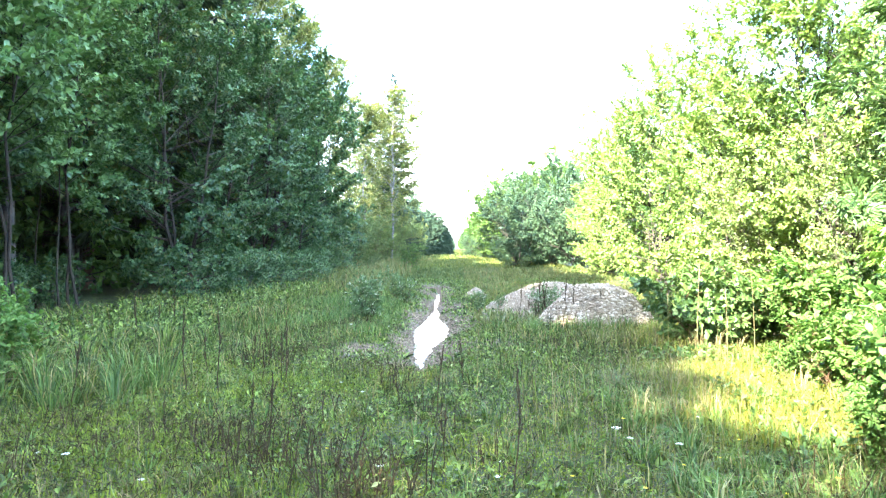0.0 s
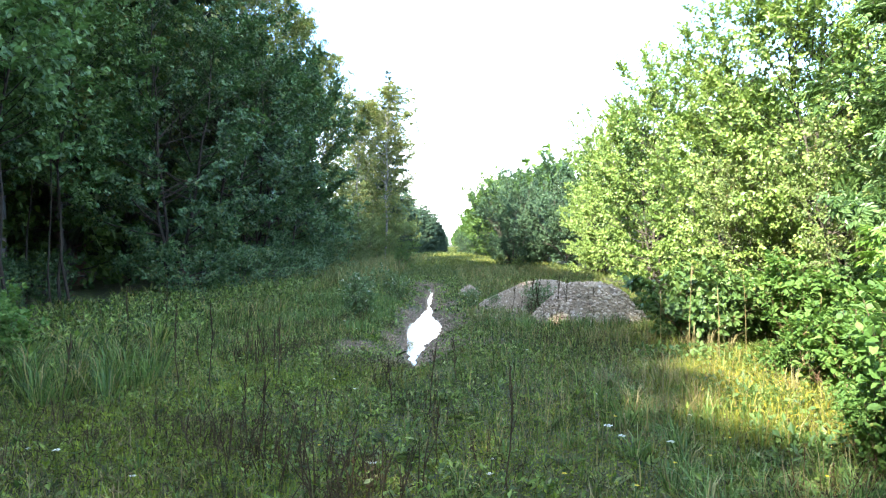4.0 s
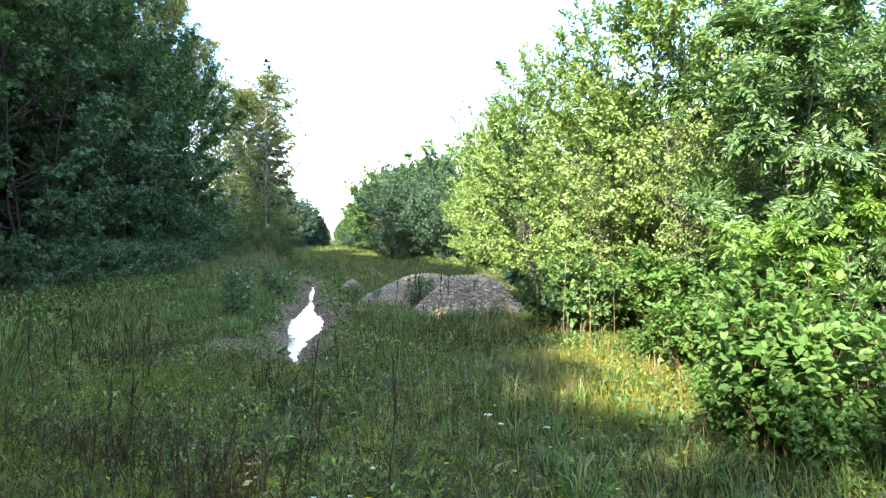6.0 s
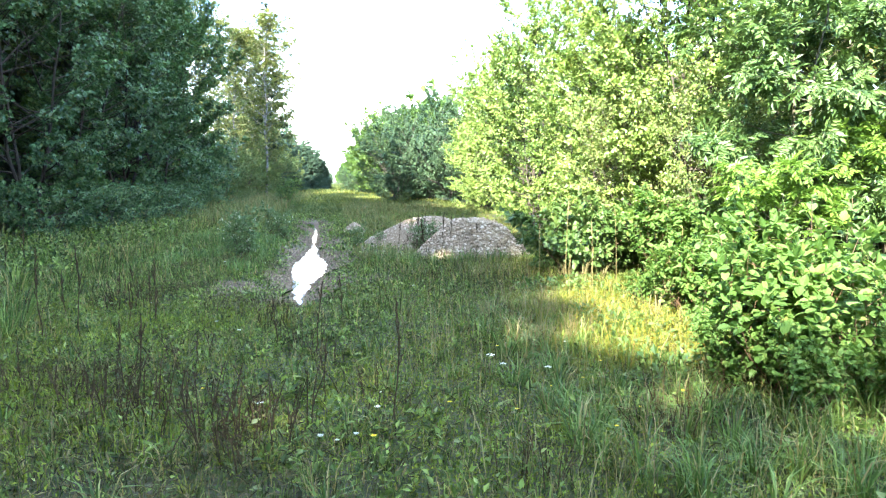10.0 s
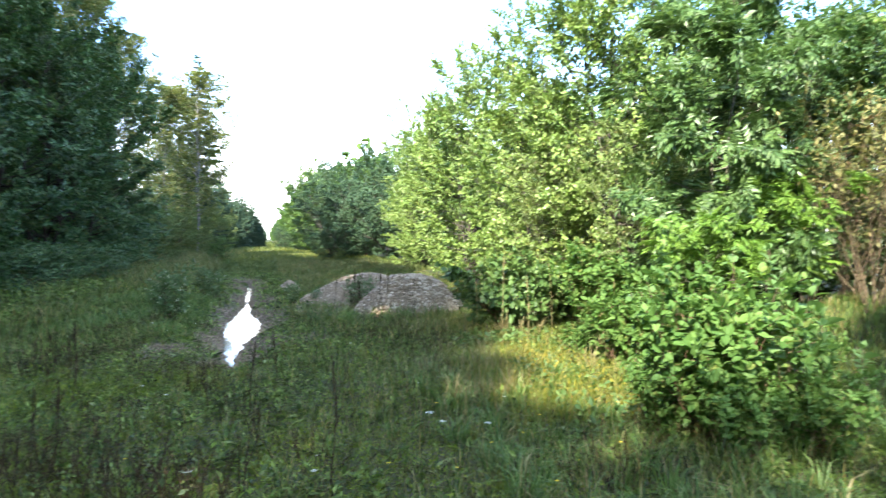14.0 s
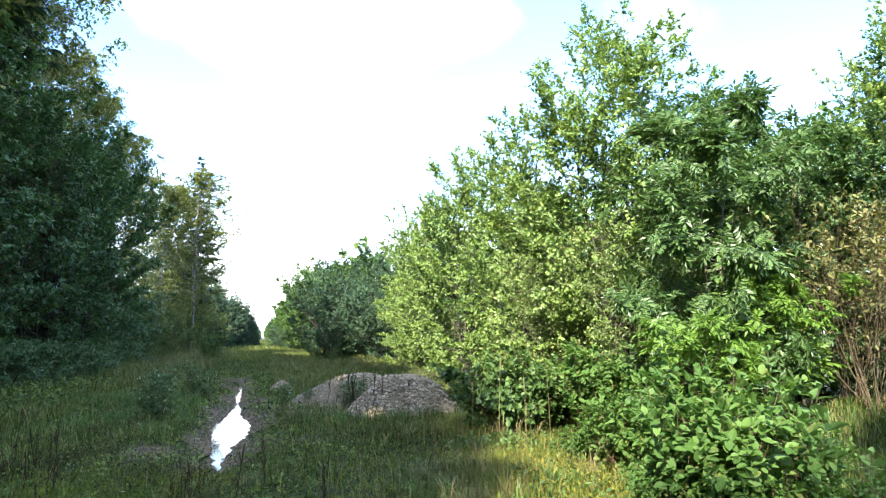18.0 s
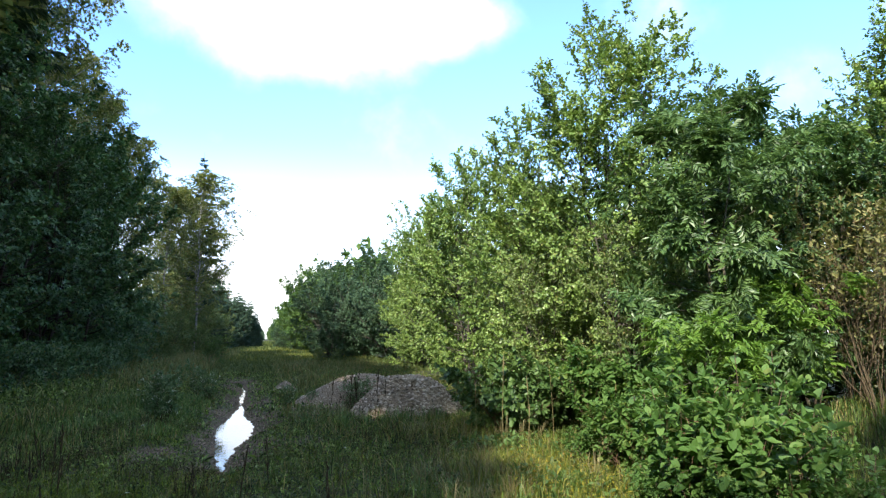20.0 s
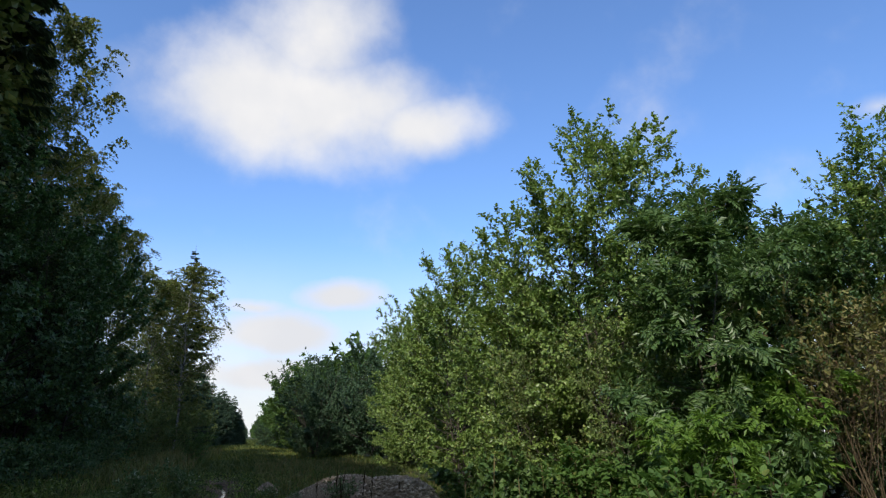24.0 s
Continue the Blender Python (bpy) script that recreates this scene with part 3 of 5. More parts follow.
def conifer(name, label, category, group, H, R, whorls, needle, per_limb, base=0.06, leaf_mat=None):
    """A spruce: whorls of hanging limbs with flat sprays of needles."""
    tr = np.linspace(0, 1, 7)
    trunk = tubes(np.stack([np.zeros(7), np.zeros(7), tr * H - .05], 1)[None], (H * .011 * (1 - tr * .95))[None], 7)
    n = whorls * 6
    t = base + (.99 - base) * (np.repeat(np.arange(whorls), 6) + rng.uniform(-.3, .3, n)) / whorls
    az = rng.uniform(0, 2 * np.pi, n)
    ln = R * (1 - t) ** .8 * rng.uniform(.7, 1.15, n) + .15
    d = np.stack([np.cos(az), np.sin(az), np.full(n, -.12)], 1)
    ks = np.linspace(0, 1, 5)[None, :, None]
    lp = np.stack([np.zeros(n), np.zeros(n), t * H], 1)[:, None] + d[:, None] * ln[:, None, None] * ks + np.array([0, 0, .22]) * ln[:, None, None] * (ks ** 2 - .9 * ks) * 1.2
    wood = tubes(lp[:, ::2], np.full((n, 3), .02) * np.linspace(1, .3, 3)[None], 3)
    c = n * per_limb
    li = np.repeat(np.arange(n), per_limb)
    s = rng.uniform(.08, 1, c)
    f = s * 4
    i0 = np.clip(f.astype(int), 0, 3)
    P = lp[li, i0] * (1 - (f - i0))[:, None] + lp[li, i0 + 1] * (f - i0)[:, None]
    side = np.stack([-np.sin(az), np.cos(az), np.zeros(n)], 1)[li] * rng.choice([-1, 1], c)[:, None]
    D = unit(unit(d[li]) * .7 + side * rng.uniform(.1, 1, c)[:, None] + np.array([0, 0, -.35]) + rand_unit(c) * .25)
    N = unit(np.array([0, 0, 1.0]) + rand_unit(c) * .6)
    L = needle * rng.uniform(.6, 1.3, c) * (1.15 - .5 * s) * np.clip(ln[li] / R * 2.2, .4, 1)
    ob = thing(name, label, category, group)
    part("trunk", [trunk], BARK_RED, ob, smooth=True)
    tagged(part("branchwork", [wood], BARK, ob), kind="stuff")
    part("crown", [leaves(P, D, N, L, L * .22, curl=.2)], leaf_mat or NEEDLES, ob)
    return ob


def at(x, y, turn=0.0, size=1.0, dz=0.0):
    return Matrix.Translation((x, y, float(height(x, y)) + dz)) @ Matrix.Rotation(radians(turn), 4, "Z") @ Matrix.Diagonal((size, size, size, 1))


def put(ob, x, y, turn=0.0, size=1.0):
    ob.matrix_basis = at(x, y, turn, size)
    return ob


def set_copy(ob, x, y, turn=0.0, size=1.0, label="", tall=1.0):
    c = copy_thing(ob, Matrix())
    c.matrix_basis = at(x, y, turn, size) @ Matrix.Diagonal((1, 1, tall, 1))
    if label:
        tagged(c, label)
    return c


# ---- the trees on the sunny side of the track ----
def pointed(t):
    return np.interp(t, [0, .12, .4, .75, 1], [.75, 1, 1, .72, .28])


alder_tall = put(plant("alder_tree", "tall young alder with rounded green leaves at the track's edge", "tree", "roadside trees", BARK, ALDER,
                       H=7.75, R=1.85, base=.05, stems=4, limbs=50, twigs=17, per=15, leaf=.068, ratio=.78, twig=.42, rise=(20, 68), spread_stems=.32, trunk_r=.055, profile=pointed, full="six"), 6.1, 10.8, 100)
alder_slim = put(plant("alder_tree", "slender pointed alder with small green leaves", "tree", "roadside trees", BARK, ALDER,
                       H=7.7, R=1.9, base=.03, stems=3, limbs=46, twigs=16, per=14, leaf=.082, ratio=.78, twig=.42, full="six", rise=(18, 65), spread_stems=.3, trunk_r=.05, profile=pointed), 6.35, 20.8, 20)
alder_bushy = put(plant("alder_tree", "bushy sunlit alder with small bright green leaves", "tree", "roadside trees", BARK, ALDER,
                        H=6.6, R=2.2, base=.02, stems=5, limbs=28, twigs=15, per=15, leaf=.084, ratio=.8, twig=.42, spread_stems=.55, trunk_r=.05, full="six"), 7.2, 17.2, 75, .9)
for x, y, turn, size, tall in ((7.4, 26.0, 250, 1.0, 1.14), (7.8, 31.0, 310, 1.0, 1.2), (8.5, 38.0, 120, 1.0, 1.16), (7.0, 14.4, 200, .82, 1.0)):
    set_copy(alder_bushy, x, y, turn, size, tall=tall)
set_copy(alder_slim, 7.7, 34.5, 140, .98)
set_copy(alder_slim, 5.2, 12.7, 250, .8)
for x, y, turn, size in ((10.0, 13.5, 100, .85), (12.5, 9.6, 220, .75)):
    set_copy(alder_tall, x, y, turn, size, "alder with rounded green leaves behind the roadside row")
ash = put(plant("ash_tree", "young ash tree with feathered bright green leaves", "tree", "roadside trees", BARK_PALE, ASH,
                H=4.7, R=1.2, base=.18, stems=2, limbs=14, twigs=13, per=8, leaf=.215, ratio=.36, twig=.36, compound=5, droop=.35, rise=(-2, 48), shell=(.35, .8), trunk_r=.045, spread_stems=.3, face=.8), 5.45, 7.25, 0, 1.03)
set_copy(ash, 8.2, 9.0, 130, 1.12)
set_copy(ash, 11.2, 7.4, 250, .95)
set_copy(alder_tall, 10.5, 8.7, 230, .88, "alder with small leaves at its bare upper shoots")
young_ash = put(plant("ash_sapling", "ash sapling with pale yellow-green feathered leaves in the sun", "sapling", "ash saplings", BARK_PALE, ASH_YOUNG,
                      H=2.35, R=.8, base=.45, stems=1, limbs=14, twigs=4, per=6, leaf=.25, ratio=.36, twig=.3, compound=5, droop=.3, trunk_r=.02, face=1.0), 4.4, 6.1, 40, .74)
# Pale copy added in place of the ash's sunlit lower branches.
set_copy(young_ash, 5.9, 6.9, 150, .86)
willow = put(plant("willow_bush", "greyish willow bush with narrow leaves and thin wands", "bush", "roadside bushes", BARK_PALE, WILLOW,
                   H=3.6, R=1.1, base=.05, stems=6, limbs=13, twigs=10, per=14, leaf=.065, ratio=.42, twig=.4, rise=(45, 75), trunk_r=.02, spread_stems=.7), 5.1, 11.2, 0)
set_copy(willow, 5.2, 8.7, 120, .9)
bramble = put(plant("bramble_bush", "low bramble bush with toothed green leaves beside the gravel", "bush", "roadside bushes", BARK_RED, BRAMBLE,
                    H=1.3, R=.95, base=.1, stems=7, limbs=8, twigs=7, per=8, leaf=.10, ratio=.72, twig=.32, rise=(20, 60), trunk_r=.012, spread_stems=.8, full=True, shell=(.05, .85)), 3.75, 10.2, 0)
for x, y, turn, size in ((4.5, 10.6, 80, .85), (4.9, 12.4, 200, .8)):
    set_copy(bramble, x, y, turn, size)
shrub = put(plant("broadleaf_shrub", "low shrub of upright sprigs with broad green leaves", "shrub", "broadleaf shrubs", BARK_RED, SHRUB,
                  H=1.36, R=.56, base=.12, stems=12, shell=(.1, .8), limbs=6, twigs=5, per=7, leaf=.085, ratio=.62, twig=.22, rise=(58, 84), trunk_r=.009, spread_stems=1.0, full=True, face=1.1, droop=.1), 3.22, 4.3, 0)
for x, y, turn, size in ((3.3, 5.05, 40, .72), (3.75, 4.9, 190, .8), (3.85, 5.6, 10, .8), (3.9, 6.7, 220, .8), (4.35, 8.3, 60, 1.05), (4.75, 7.5, 160, 1.0), (4.3, 7.3, 270, .75)):
    set_copy(shrub, x, y, turn, size)
for x, y, turn, size in ((3.05, 3.9, 30, .5), (3.65, 3.75, 320, .52), (2.92, 4.55, 120, .48), (4.5, 4.9, 250, .55), (3.65, 7.4, 200, .4)):
    set_copy(shrub, x, y, turn, size, "small broadleaf shrub with upright sprigs in the grass")


def broad_leaf(L, ratio, curl):
    """One broad sallow leaf: a folded blade that droops, on a short stalk, along x with its face up."""
    u = np.linspace(0, 1, 6)
    half = L * ratio * .5 * np.sin(np.pi * np.clip(u, .02, 1) ** .8) ** .8
    x = L * (.12 + u * .88)
    z = -curl * L * u ** 2
    v = [(a, b * w, c + abs(b) * w * .28) for a, w, c in zip(x, half, z) for b in (-1, 0, 1)]
    q = [(3 * k + c, 3 * k + 3 + c, 3 * k + 4 + c, 3 * k + 1 + c) for k in range(5) for c in (0, 1)]
    n = len(v)
    v += [(0, -.002, 0), (0, .002, 0), (x[0], .002, .001), (x[0], -.002, .001)]
    return mesh_of("leaf", [(np.array(v), np.array(q + [(n, n + 1, n + 2, n + 3)]))], BROAD, True)


LEAF_MESHES = [broad_leaf(.13, .62, .45), broad_leaf(.11, .66, .55), broad_leaf(.145, .58, .35), broad_leaf(.085, .7, .35)]


def shoot(H, pairs):
    """A sallow shoot: one bowed stem with its broad leaves set round it in pairs."""
    t = np.linspace(0, 1, 7)
    bow = rng.uniform(-.12, .12, 2)
    p = np.stack([bow[0] * H * t ** 2, bow[1] * H * t ** 2, H * t - .03], 1)
    ob = thing("sallow_shoot", "upright sallow shoot with broad drooping green leaves", "shrub", "sallow shoots")
    stem = part("stem", [tubes(p[None], np.linspace(.008, .003, 7)[None], 5)], STEM, ob, "thin brown stem", True)
    for k in range(pairs):
        u = .16 + .84 * (k + rng.uniform(-.2, .2)) / (pairs - 1)
        foot = [float(np.interp(min(u, 1), t, p[:, c])) for c in range(3)]
        for side in (0, 180):
            leaf = new("leaf", LEAF_MESHES[int(rng.integers(0, 3)) if u < .93 else 3])
            leaf.parent = stem
            lift = 8 + 50 * max(0, u - .6) / .4 + rng.normal(0, 15)
            leaf.matrix_basis = (Matrix.Translation(foot) @ Matrix.Rotation(radians(k * 97 + side + rng.normal(0, 22)), 4, "Z")
                                 @ Matrix.Rotation(radians(-lift), 4, "Y") @ Matrix.Rotation(radians(rng.normal(0, 18)), 4, "X") @ Matrix.Scale(rng.uniform(.75, 1.2), 4))
    return ob


shoots = [shoot(1.45, 13), shoot(1.2, 11), shoot(1.0, 10)]
put(shoots[0], 3.95, 5.05, 30)
put(shoots[1], 3.45, 4.7, 110)
put(shoots[2], 3.15, 4.3, 10)
for x, y, k, turn, size in ((4.15, 4.85, 0, 80, 1.0), (3.75, 5.2, 0, 200, .95), (4.3, 5.1, 0, 310, .98), (3.6, 4.95, 0, 150, .92), (3.3, 5.05, 1, 20, 1.0), (3.05, 4.95, 1, 250, .93),
                            (3.85, 4.75, 1, 300, 1.0), (4.05, 4.5, 1, 60, 1.0), (3.65, 4.5, 1, 190, .98), (3.25, 4.65, 1, 90, .92), (2.95, 4.65, 2, 140, .95), (3.4, 4.4, 2, 230, 1.05),
                            (3.6, 4.2, 2, 330, 1.05), (3.85, 4.3, 2, 45, 1.1), (4.05, 4.2, 2, 100, .95), (3.3, 4.1, 2, 200, .85), (3.55, 3.95, 2, 260, .8), (3.85, 4.05, 2, 350, .8),
                            (4.2, 4.65, 1, 160, .95), (2.98, 4.35, 2, 20, .75), (3.15, 5.3, 1, 280, .9), (4.1, 3.95, 2, 70, .72), (4.35, 4.05, 2, 180, .7), (3.1, 4.0, 2, 120, .6),
                            (4.75, 4.45, 2, 240, .6), (4.55, 8.0, 0, 10, .95), (4.2, 7.9, 1, 100, .95), (4.0, 6.4, 1, 170, .95), (3.75, 6.2, 2, 215, 1.0), (4.2, 6.0, 1, 265, 1.0), (3.5, 6.0, 2, 25, .9)):
    set_copy(shoots[k], x, y, turn, size)
turning = put(plant("turning_bush", "tall bush of thin brown stems with yellowing leaves", "bush", "roadside bushes", STEM, AUTUMN,
                    H=3.2, R=1.0, base=.3, stems=22, limbs=4, twigs=3, per=3, leaf=.10, ratio=.5, twig=.3, rise=(50, 82), trunk_r=.011, spread_stems=.8), 6.9, 6.4, 0, .88)
set_copy(turning, 7.4, 7.2, 100, .9)
set_copy(turning, 7.9, 6.5, 200, .9)
set_copy(turning, 7.0, 5.6, 40, .8)
round_bush = put(plant("sallow_tree", "round sallow with dense shade-darkened foliage down to the ground", "tree", "roadside trees", BARK, SALLOW_SHADED,
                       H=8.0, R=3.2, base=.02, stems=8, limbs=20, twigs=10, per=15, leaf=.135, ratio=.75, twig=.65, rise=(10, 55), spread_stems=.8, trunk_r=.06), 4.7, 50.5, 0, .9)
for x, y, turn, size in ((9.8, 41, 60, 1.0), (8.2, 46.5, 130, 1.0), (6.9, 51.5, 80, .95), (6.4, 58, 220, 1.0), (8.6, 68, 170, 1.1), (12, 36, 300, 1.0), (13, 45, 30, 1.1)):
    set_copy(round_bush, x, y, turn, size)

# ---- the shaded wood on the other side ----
deep_alder = put(plant("alder_tree", "dense alder in shade, with darkness added to its leaf colour", "tree", "shaded wood", BARK_SHADED, LEAF_SHADED,
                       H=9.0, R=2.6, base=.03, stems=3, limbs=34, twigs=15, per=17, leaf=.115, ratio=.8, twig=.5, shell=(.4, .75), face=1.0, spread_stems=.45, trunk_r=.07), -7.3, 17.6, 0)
# Dark leaf colour stands in for the shade behind ash and thicket here.
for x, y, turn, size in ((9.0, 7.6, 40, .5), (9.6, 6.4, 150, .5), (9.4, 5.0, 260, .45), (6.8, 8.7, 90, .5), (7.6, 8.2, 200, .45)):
    set_copy(deep_alder, x, y, turn, size, "dark-leaved alder added for shade behind the roadside ash and thicket")
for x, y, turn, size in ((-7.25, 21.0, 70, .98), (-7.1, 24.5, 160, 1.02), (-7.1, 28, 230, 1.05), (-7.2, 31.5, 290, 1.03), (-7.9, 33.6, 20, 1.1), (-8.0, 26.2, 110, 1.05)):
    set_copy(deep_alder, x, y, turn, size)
open_alder = put(plant("slender_alder_tree", "slender alder with a bare lower trunk and lightened leaves above", "tree", "shaded wood", BARK_SHADED, ALDER_LIGHTENED,
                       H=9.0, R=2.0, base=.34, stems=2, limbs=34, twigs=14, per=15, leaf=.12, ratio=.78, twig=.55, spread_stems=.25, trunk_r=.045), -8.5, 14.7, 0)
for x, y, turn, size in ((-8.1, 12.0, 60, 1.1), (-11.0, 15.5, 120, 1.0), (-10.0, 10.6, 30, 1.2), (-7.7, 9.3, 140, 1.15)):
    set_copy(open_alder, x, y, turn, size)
set_copy(shrub, -4.9, 7.1, 150, .75, "low broadleaf shrub in shade at the wood's edge")
set_copy(shrub, -5.6, 7.9, 20, .8, "low broadleaf shrub in shade at the wood's edge")
birch = put(plant("birch_tree", "tall birch with pale trunk and hanging yellowing twigs", "tree", "birches", BARK_BIRCH, BIRCH,
                  H=20.0, R=2.9, base=.22, stems=1, limbs=90, twigs=17, per=13, leaf=.18, ratio=.75, twig=1.0, hang=.7, rise=(30, 60), trunk_r=.10, curve=-.1), -10.8, 34.5, 0)
birch.scale = (1.0, 1.0, 1.14)
for x, y, turn, size, tall in ((-11.9, 36.3, 160, .95, 1.04), (-11.0, 41.5, 250, .9, .98), (-9.8, 44, 100, .86, .98), (-11.0, 39, 200, .9, .72), (-9.6, 51, 40, .88, .92), (-5.9, 60, 300, 1.12, .70), (-7.8, 56, 10, 1.0, .68), (-7.2, 63, 80, 1.1, .66)):
    set_copy(birch, x, y, turn, size, tall=tall)
spruce = put(conifer("spruce_tree", "dark spruce with hanging limbs standing above the wood", "tree", "spruces", 20.3, 3.2, 36, .5, 120), -6.6, 70.5, 0)
# The last spruce is out of view, added tall to shade far bushes.
for x, y, turn, size in ((-11.0, 27.0, 80, 1.35), (-12.6, 31.5, 10, 1.45), (-12.6, 22.5, 140, 1.4)):
    set_copy(spruce, x, y, turn, size)

# ---- woods far along the track ----
far_broad = put(plant("broadleaf_tree", "distant broadleaved tree in the long row by the track", "tree", "distant trees", BARK, FAR_LEAF,
                      H=9.0, R=3.0, base=.03, stems=2, limbs=28, twigs=11, per=10, leaf=.24, ratio=.8, bare=0, twig=.9, trunk_r=.09), 9.0, 72, 0)
far_light = put(plant("broadleaf_tree", "distant broadleaved tree of the wood behind", "tree", "distant trees", BARK, FAR_LEAF,
                      H=9.0, R=3.0, base=.03, stems=1, limbs=30, twigs=6, per=6, leaf=.62, ratio=.8, twig=.9, trunk_r=.09, bare=0), 14.0, 70, 0)
far_spruce = put(conifer("spruce_tree", "distant haze-paled spruce in the long row by the track", "tree", "distant trees", 12.0, 2.2, 18, .85, 9, leaf_mat=NEEDLES_HAZED), -8.5, 76, 0)
y = 78.0
i = 0
while y < 900:
    set_copy(far_spruce, -8.8 + rng.normal(0, .6) + .006 * (y - 78), y, rng.uniform(0, 360), rng.uniform(.7, 1.2))
    set_copy(far_broad if y < 110 else far_light, 8.6 + rng.normal(0, .6) - .006 * (y - 78), y + 1, rng.uniform(0, 360), rng.uniform(.9, 1.3))
    if i % 2 == 0:
        set_copy(far_spruce, -13.0 + rng.normal(0, 1), y + 2, rng.uniform(0, 360), rng.uniform(1.1, 1.4))
        set_copy(far_light, 13.5 + rng.normal(0, 1), y + 2, rng.uniform(0, 360), rng.uniform(1.2, 1.5))
    y += 3.2 + y * .012
    i += 1
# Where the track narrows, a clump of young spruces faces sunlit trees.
slim_spruce = put(conifer("spruce_tree", "slim young spruce where the far track narrows", "tree", "distant trees", 9.2, 1.8, 26, .55, 60, leaf_mat=NEEDLES_HAZED), -4.4, 121, 0)
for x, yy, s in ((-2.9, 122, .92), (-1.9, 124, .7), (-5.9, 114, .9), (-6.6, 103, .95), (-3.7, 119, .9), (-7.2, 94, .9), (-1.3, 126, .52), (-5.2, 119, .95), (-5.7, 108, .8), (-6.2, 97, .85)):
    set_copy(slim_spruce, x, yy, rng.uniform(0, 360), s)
for x, yy, s in ((4.9, 90, 1.2), (5.9, 82, 1.12), (4.0, 99, .85), (3.6, 110, .62)):
    set_copy(far_broad, x, yy, rng.uniform(0, 360), s)
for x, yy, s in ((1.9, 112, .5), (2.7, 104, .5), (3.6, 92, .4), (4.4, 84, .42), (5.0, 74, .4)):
    set_copy(round_bush, x, yy, rng.uniform(0, 360), s, "low bush with shade-darkened leaves at the foot of the sunlit trees")
# Behind the rows, and back along the track, the wood goes on.
for k in range(26):
    yy = -34 + k * 4.2
    set_copy(far_light, 16.5 + rng.uniform(-1.5, 2), yy + rng.uniform(-1, 1), rng.uniform(0, 360), rng.uniform(.75, .95))
    set_copy(far_light, -18 + rng.uniform(-1.5, 1.5), yy + rng.uniform(-1, 1), rng.uniform(0, 360), rng.uniform(1.0, 1.25))
    set_copy(far_light, -22 + rng.uniform(-1.5, 1.5), yy + rng.uniform(-1, 1), rng.uniform(0, 360), rng.uniform(1.1, 1.3))
# Unseen alders beside the camera, added to shade the ground.
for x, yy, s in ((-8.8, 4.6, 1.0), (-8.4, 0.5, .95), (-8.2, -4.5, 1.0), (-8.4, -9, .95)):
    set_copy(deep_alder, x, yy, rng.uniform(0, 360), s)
for x, yy, s in ( (8.8, 0.5, .7), (8.6, -4, .8), (9.4, -8.5, .85), (-5, -27, .9), (0, -30, 1.0), (5, -27, .9), (12.5, 4.5, .75),
                 (10.8, 19, .8), (11.5, 25, .85), (11.5, 31, .85), (13.5, 15, .8), (-11.5, 20, 1.0), (-11.8, 25, 1.0), (-11.3, 30, 1.0), (-13.8, 17, 1.05), (-14.8, 13.5, 1.05), (-16, 20, 1.1), (-12.8, 12, .95)):
    set_copy(far_broad, x, yy, rng.uniform(0, 360), s)
# Birches mostly out of view, added to shade the clearing and dapple the sun.
shade_birch = put(plant("birch_tree", "tall birch added mostly out of view to shade the clearing", "tree", "birches", BARK_BIRCH, BIRCH,
                       H=22.0, R=2.9, base=.12, stems=1, limbs=90, twigs=8, per=7, leaf=.44, ratio=.8, twig=1.0, hang=.6, rise=(30, 60), trunk_r=.15, curve=-.1, bare=0), -12.2, 27.5, 0)
dapple_birch = put(plant("birch_tree", "thin-crowned birch added out of view to dapple the sunlight", "tree", "birches", BARK_BIRCH, BIRCH,
                       H=22.0, R=2.9, base=.12, stems=1, limbs=80, twigs=6, per=4, leaf=.37, ratio=.8, twig=1.0, hang=.6, rise=(30, 60), trunk_r=.15, curve=-.1, bare=0), -12.6, -30.5, 0)
for k in range(17):
    light = 12.5 < k < 15.5
    set_copy(dapple_birch if light else shade_birch, -12.4, 24.6 - k * 3.1, k * 77, .975 if k == 11 else .95 if k == 12 else .974 if k == 13 else 1.07 if k == 14 else 1.012 if k == 15 else .99 if k > 10.5 else 1.10 if k > 7.5 else 1.16)
    set_copy(dapple_birch if light else shade_birch, -15.4, 23.0 - k * 3.1, k * 131, .95 if light else 1.0)
set_copy(dapple_birch, -12.0, -14.1, 35, .9)
set_copy(dapple_birch, -9.0, -16.4, 110, 1.08)
set_copy(dapple_birch, -9.4, -18.6, 200, 1.09)
low_bush = put(plant("low_bush", "low green bush at the foot of the wood", "bush", "verge bushes", BARK, LEAF_SHADED,
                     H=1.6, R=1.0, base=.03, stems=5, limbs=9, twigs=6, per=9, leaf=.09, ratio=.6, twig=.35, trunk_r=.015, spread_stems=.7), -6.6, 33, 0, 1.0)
# Dark-leaved copies under the trees put the wood's shade into leaf colour.
for x, yy, s in ((-16, 19.5, 2.8), (-13.5, 22, 2.2), (-15.5, 26, 2.6), (-17, 15, 2.8), (-7.6, 36.5, 2.4), (-8.4, 39.5, 2.8), (-6.4, 37, 1.5), (-5.9, 18.5, .9), (-5.7, 20.6, .9), (-5.5, 22.5, .9), (-5.4, 24.6, .9), (-5.6, 27, 1.0), (-6.4, 16.4, .9), (-8.6, 10.6, .6), (-9.0, 12.2, .7), (-9.3, 13.6, .7), (-9.3, 15.4, .8), (-10.0, 12.9, .8), (-10.2, 14.6, .9)):
    set_copy(low_bush, x, yy, rng.uniform(0, 360), s)
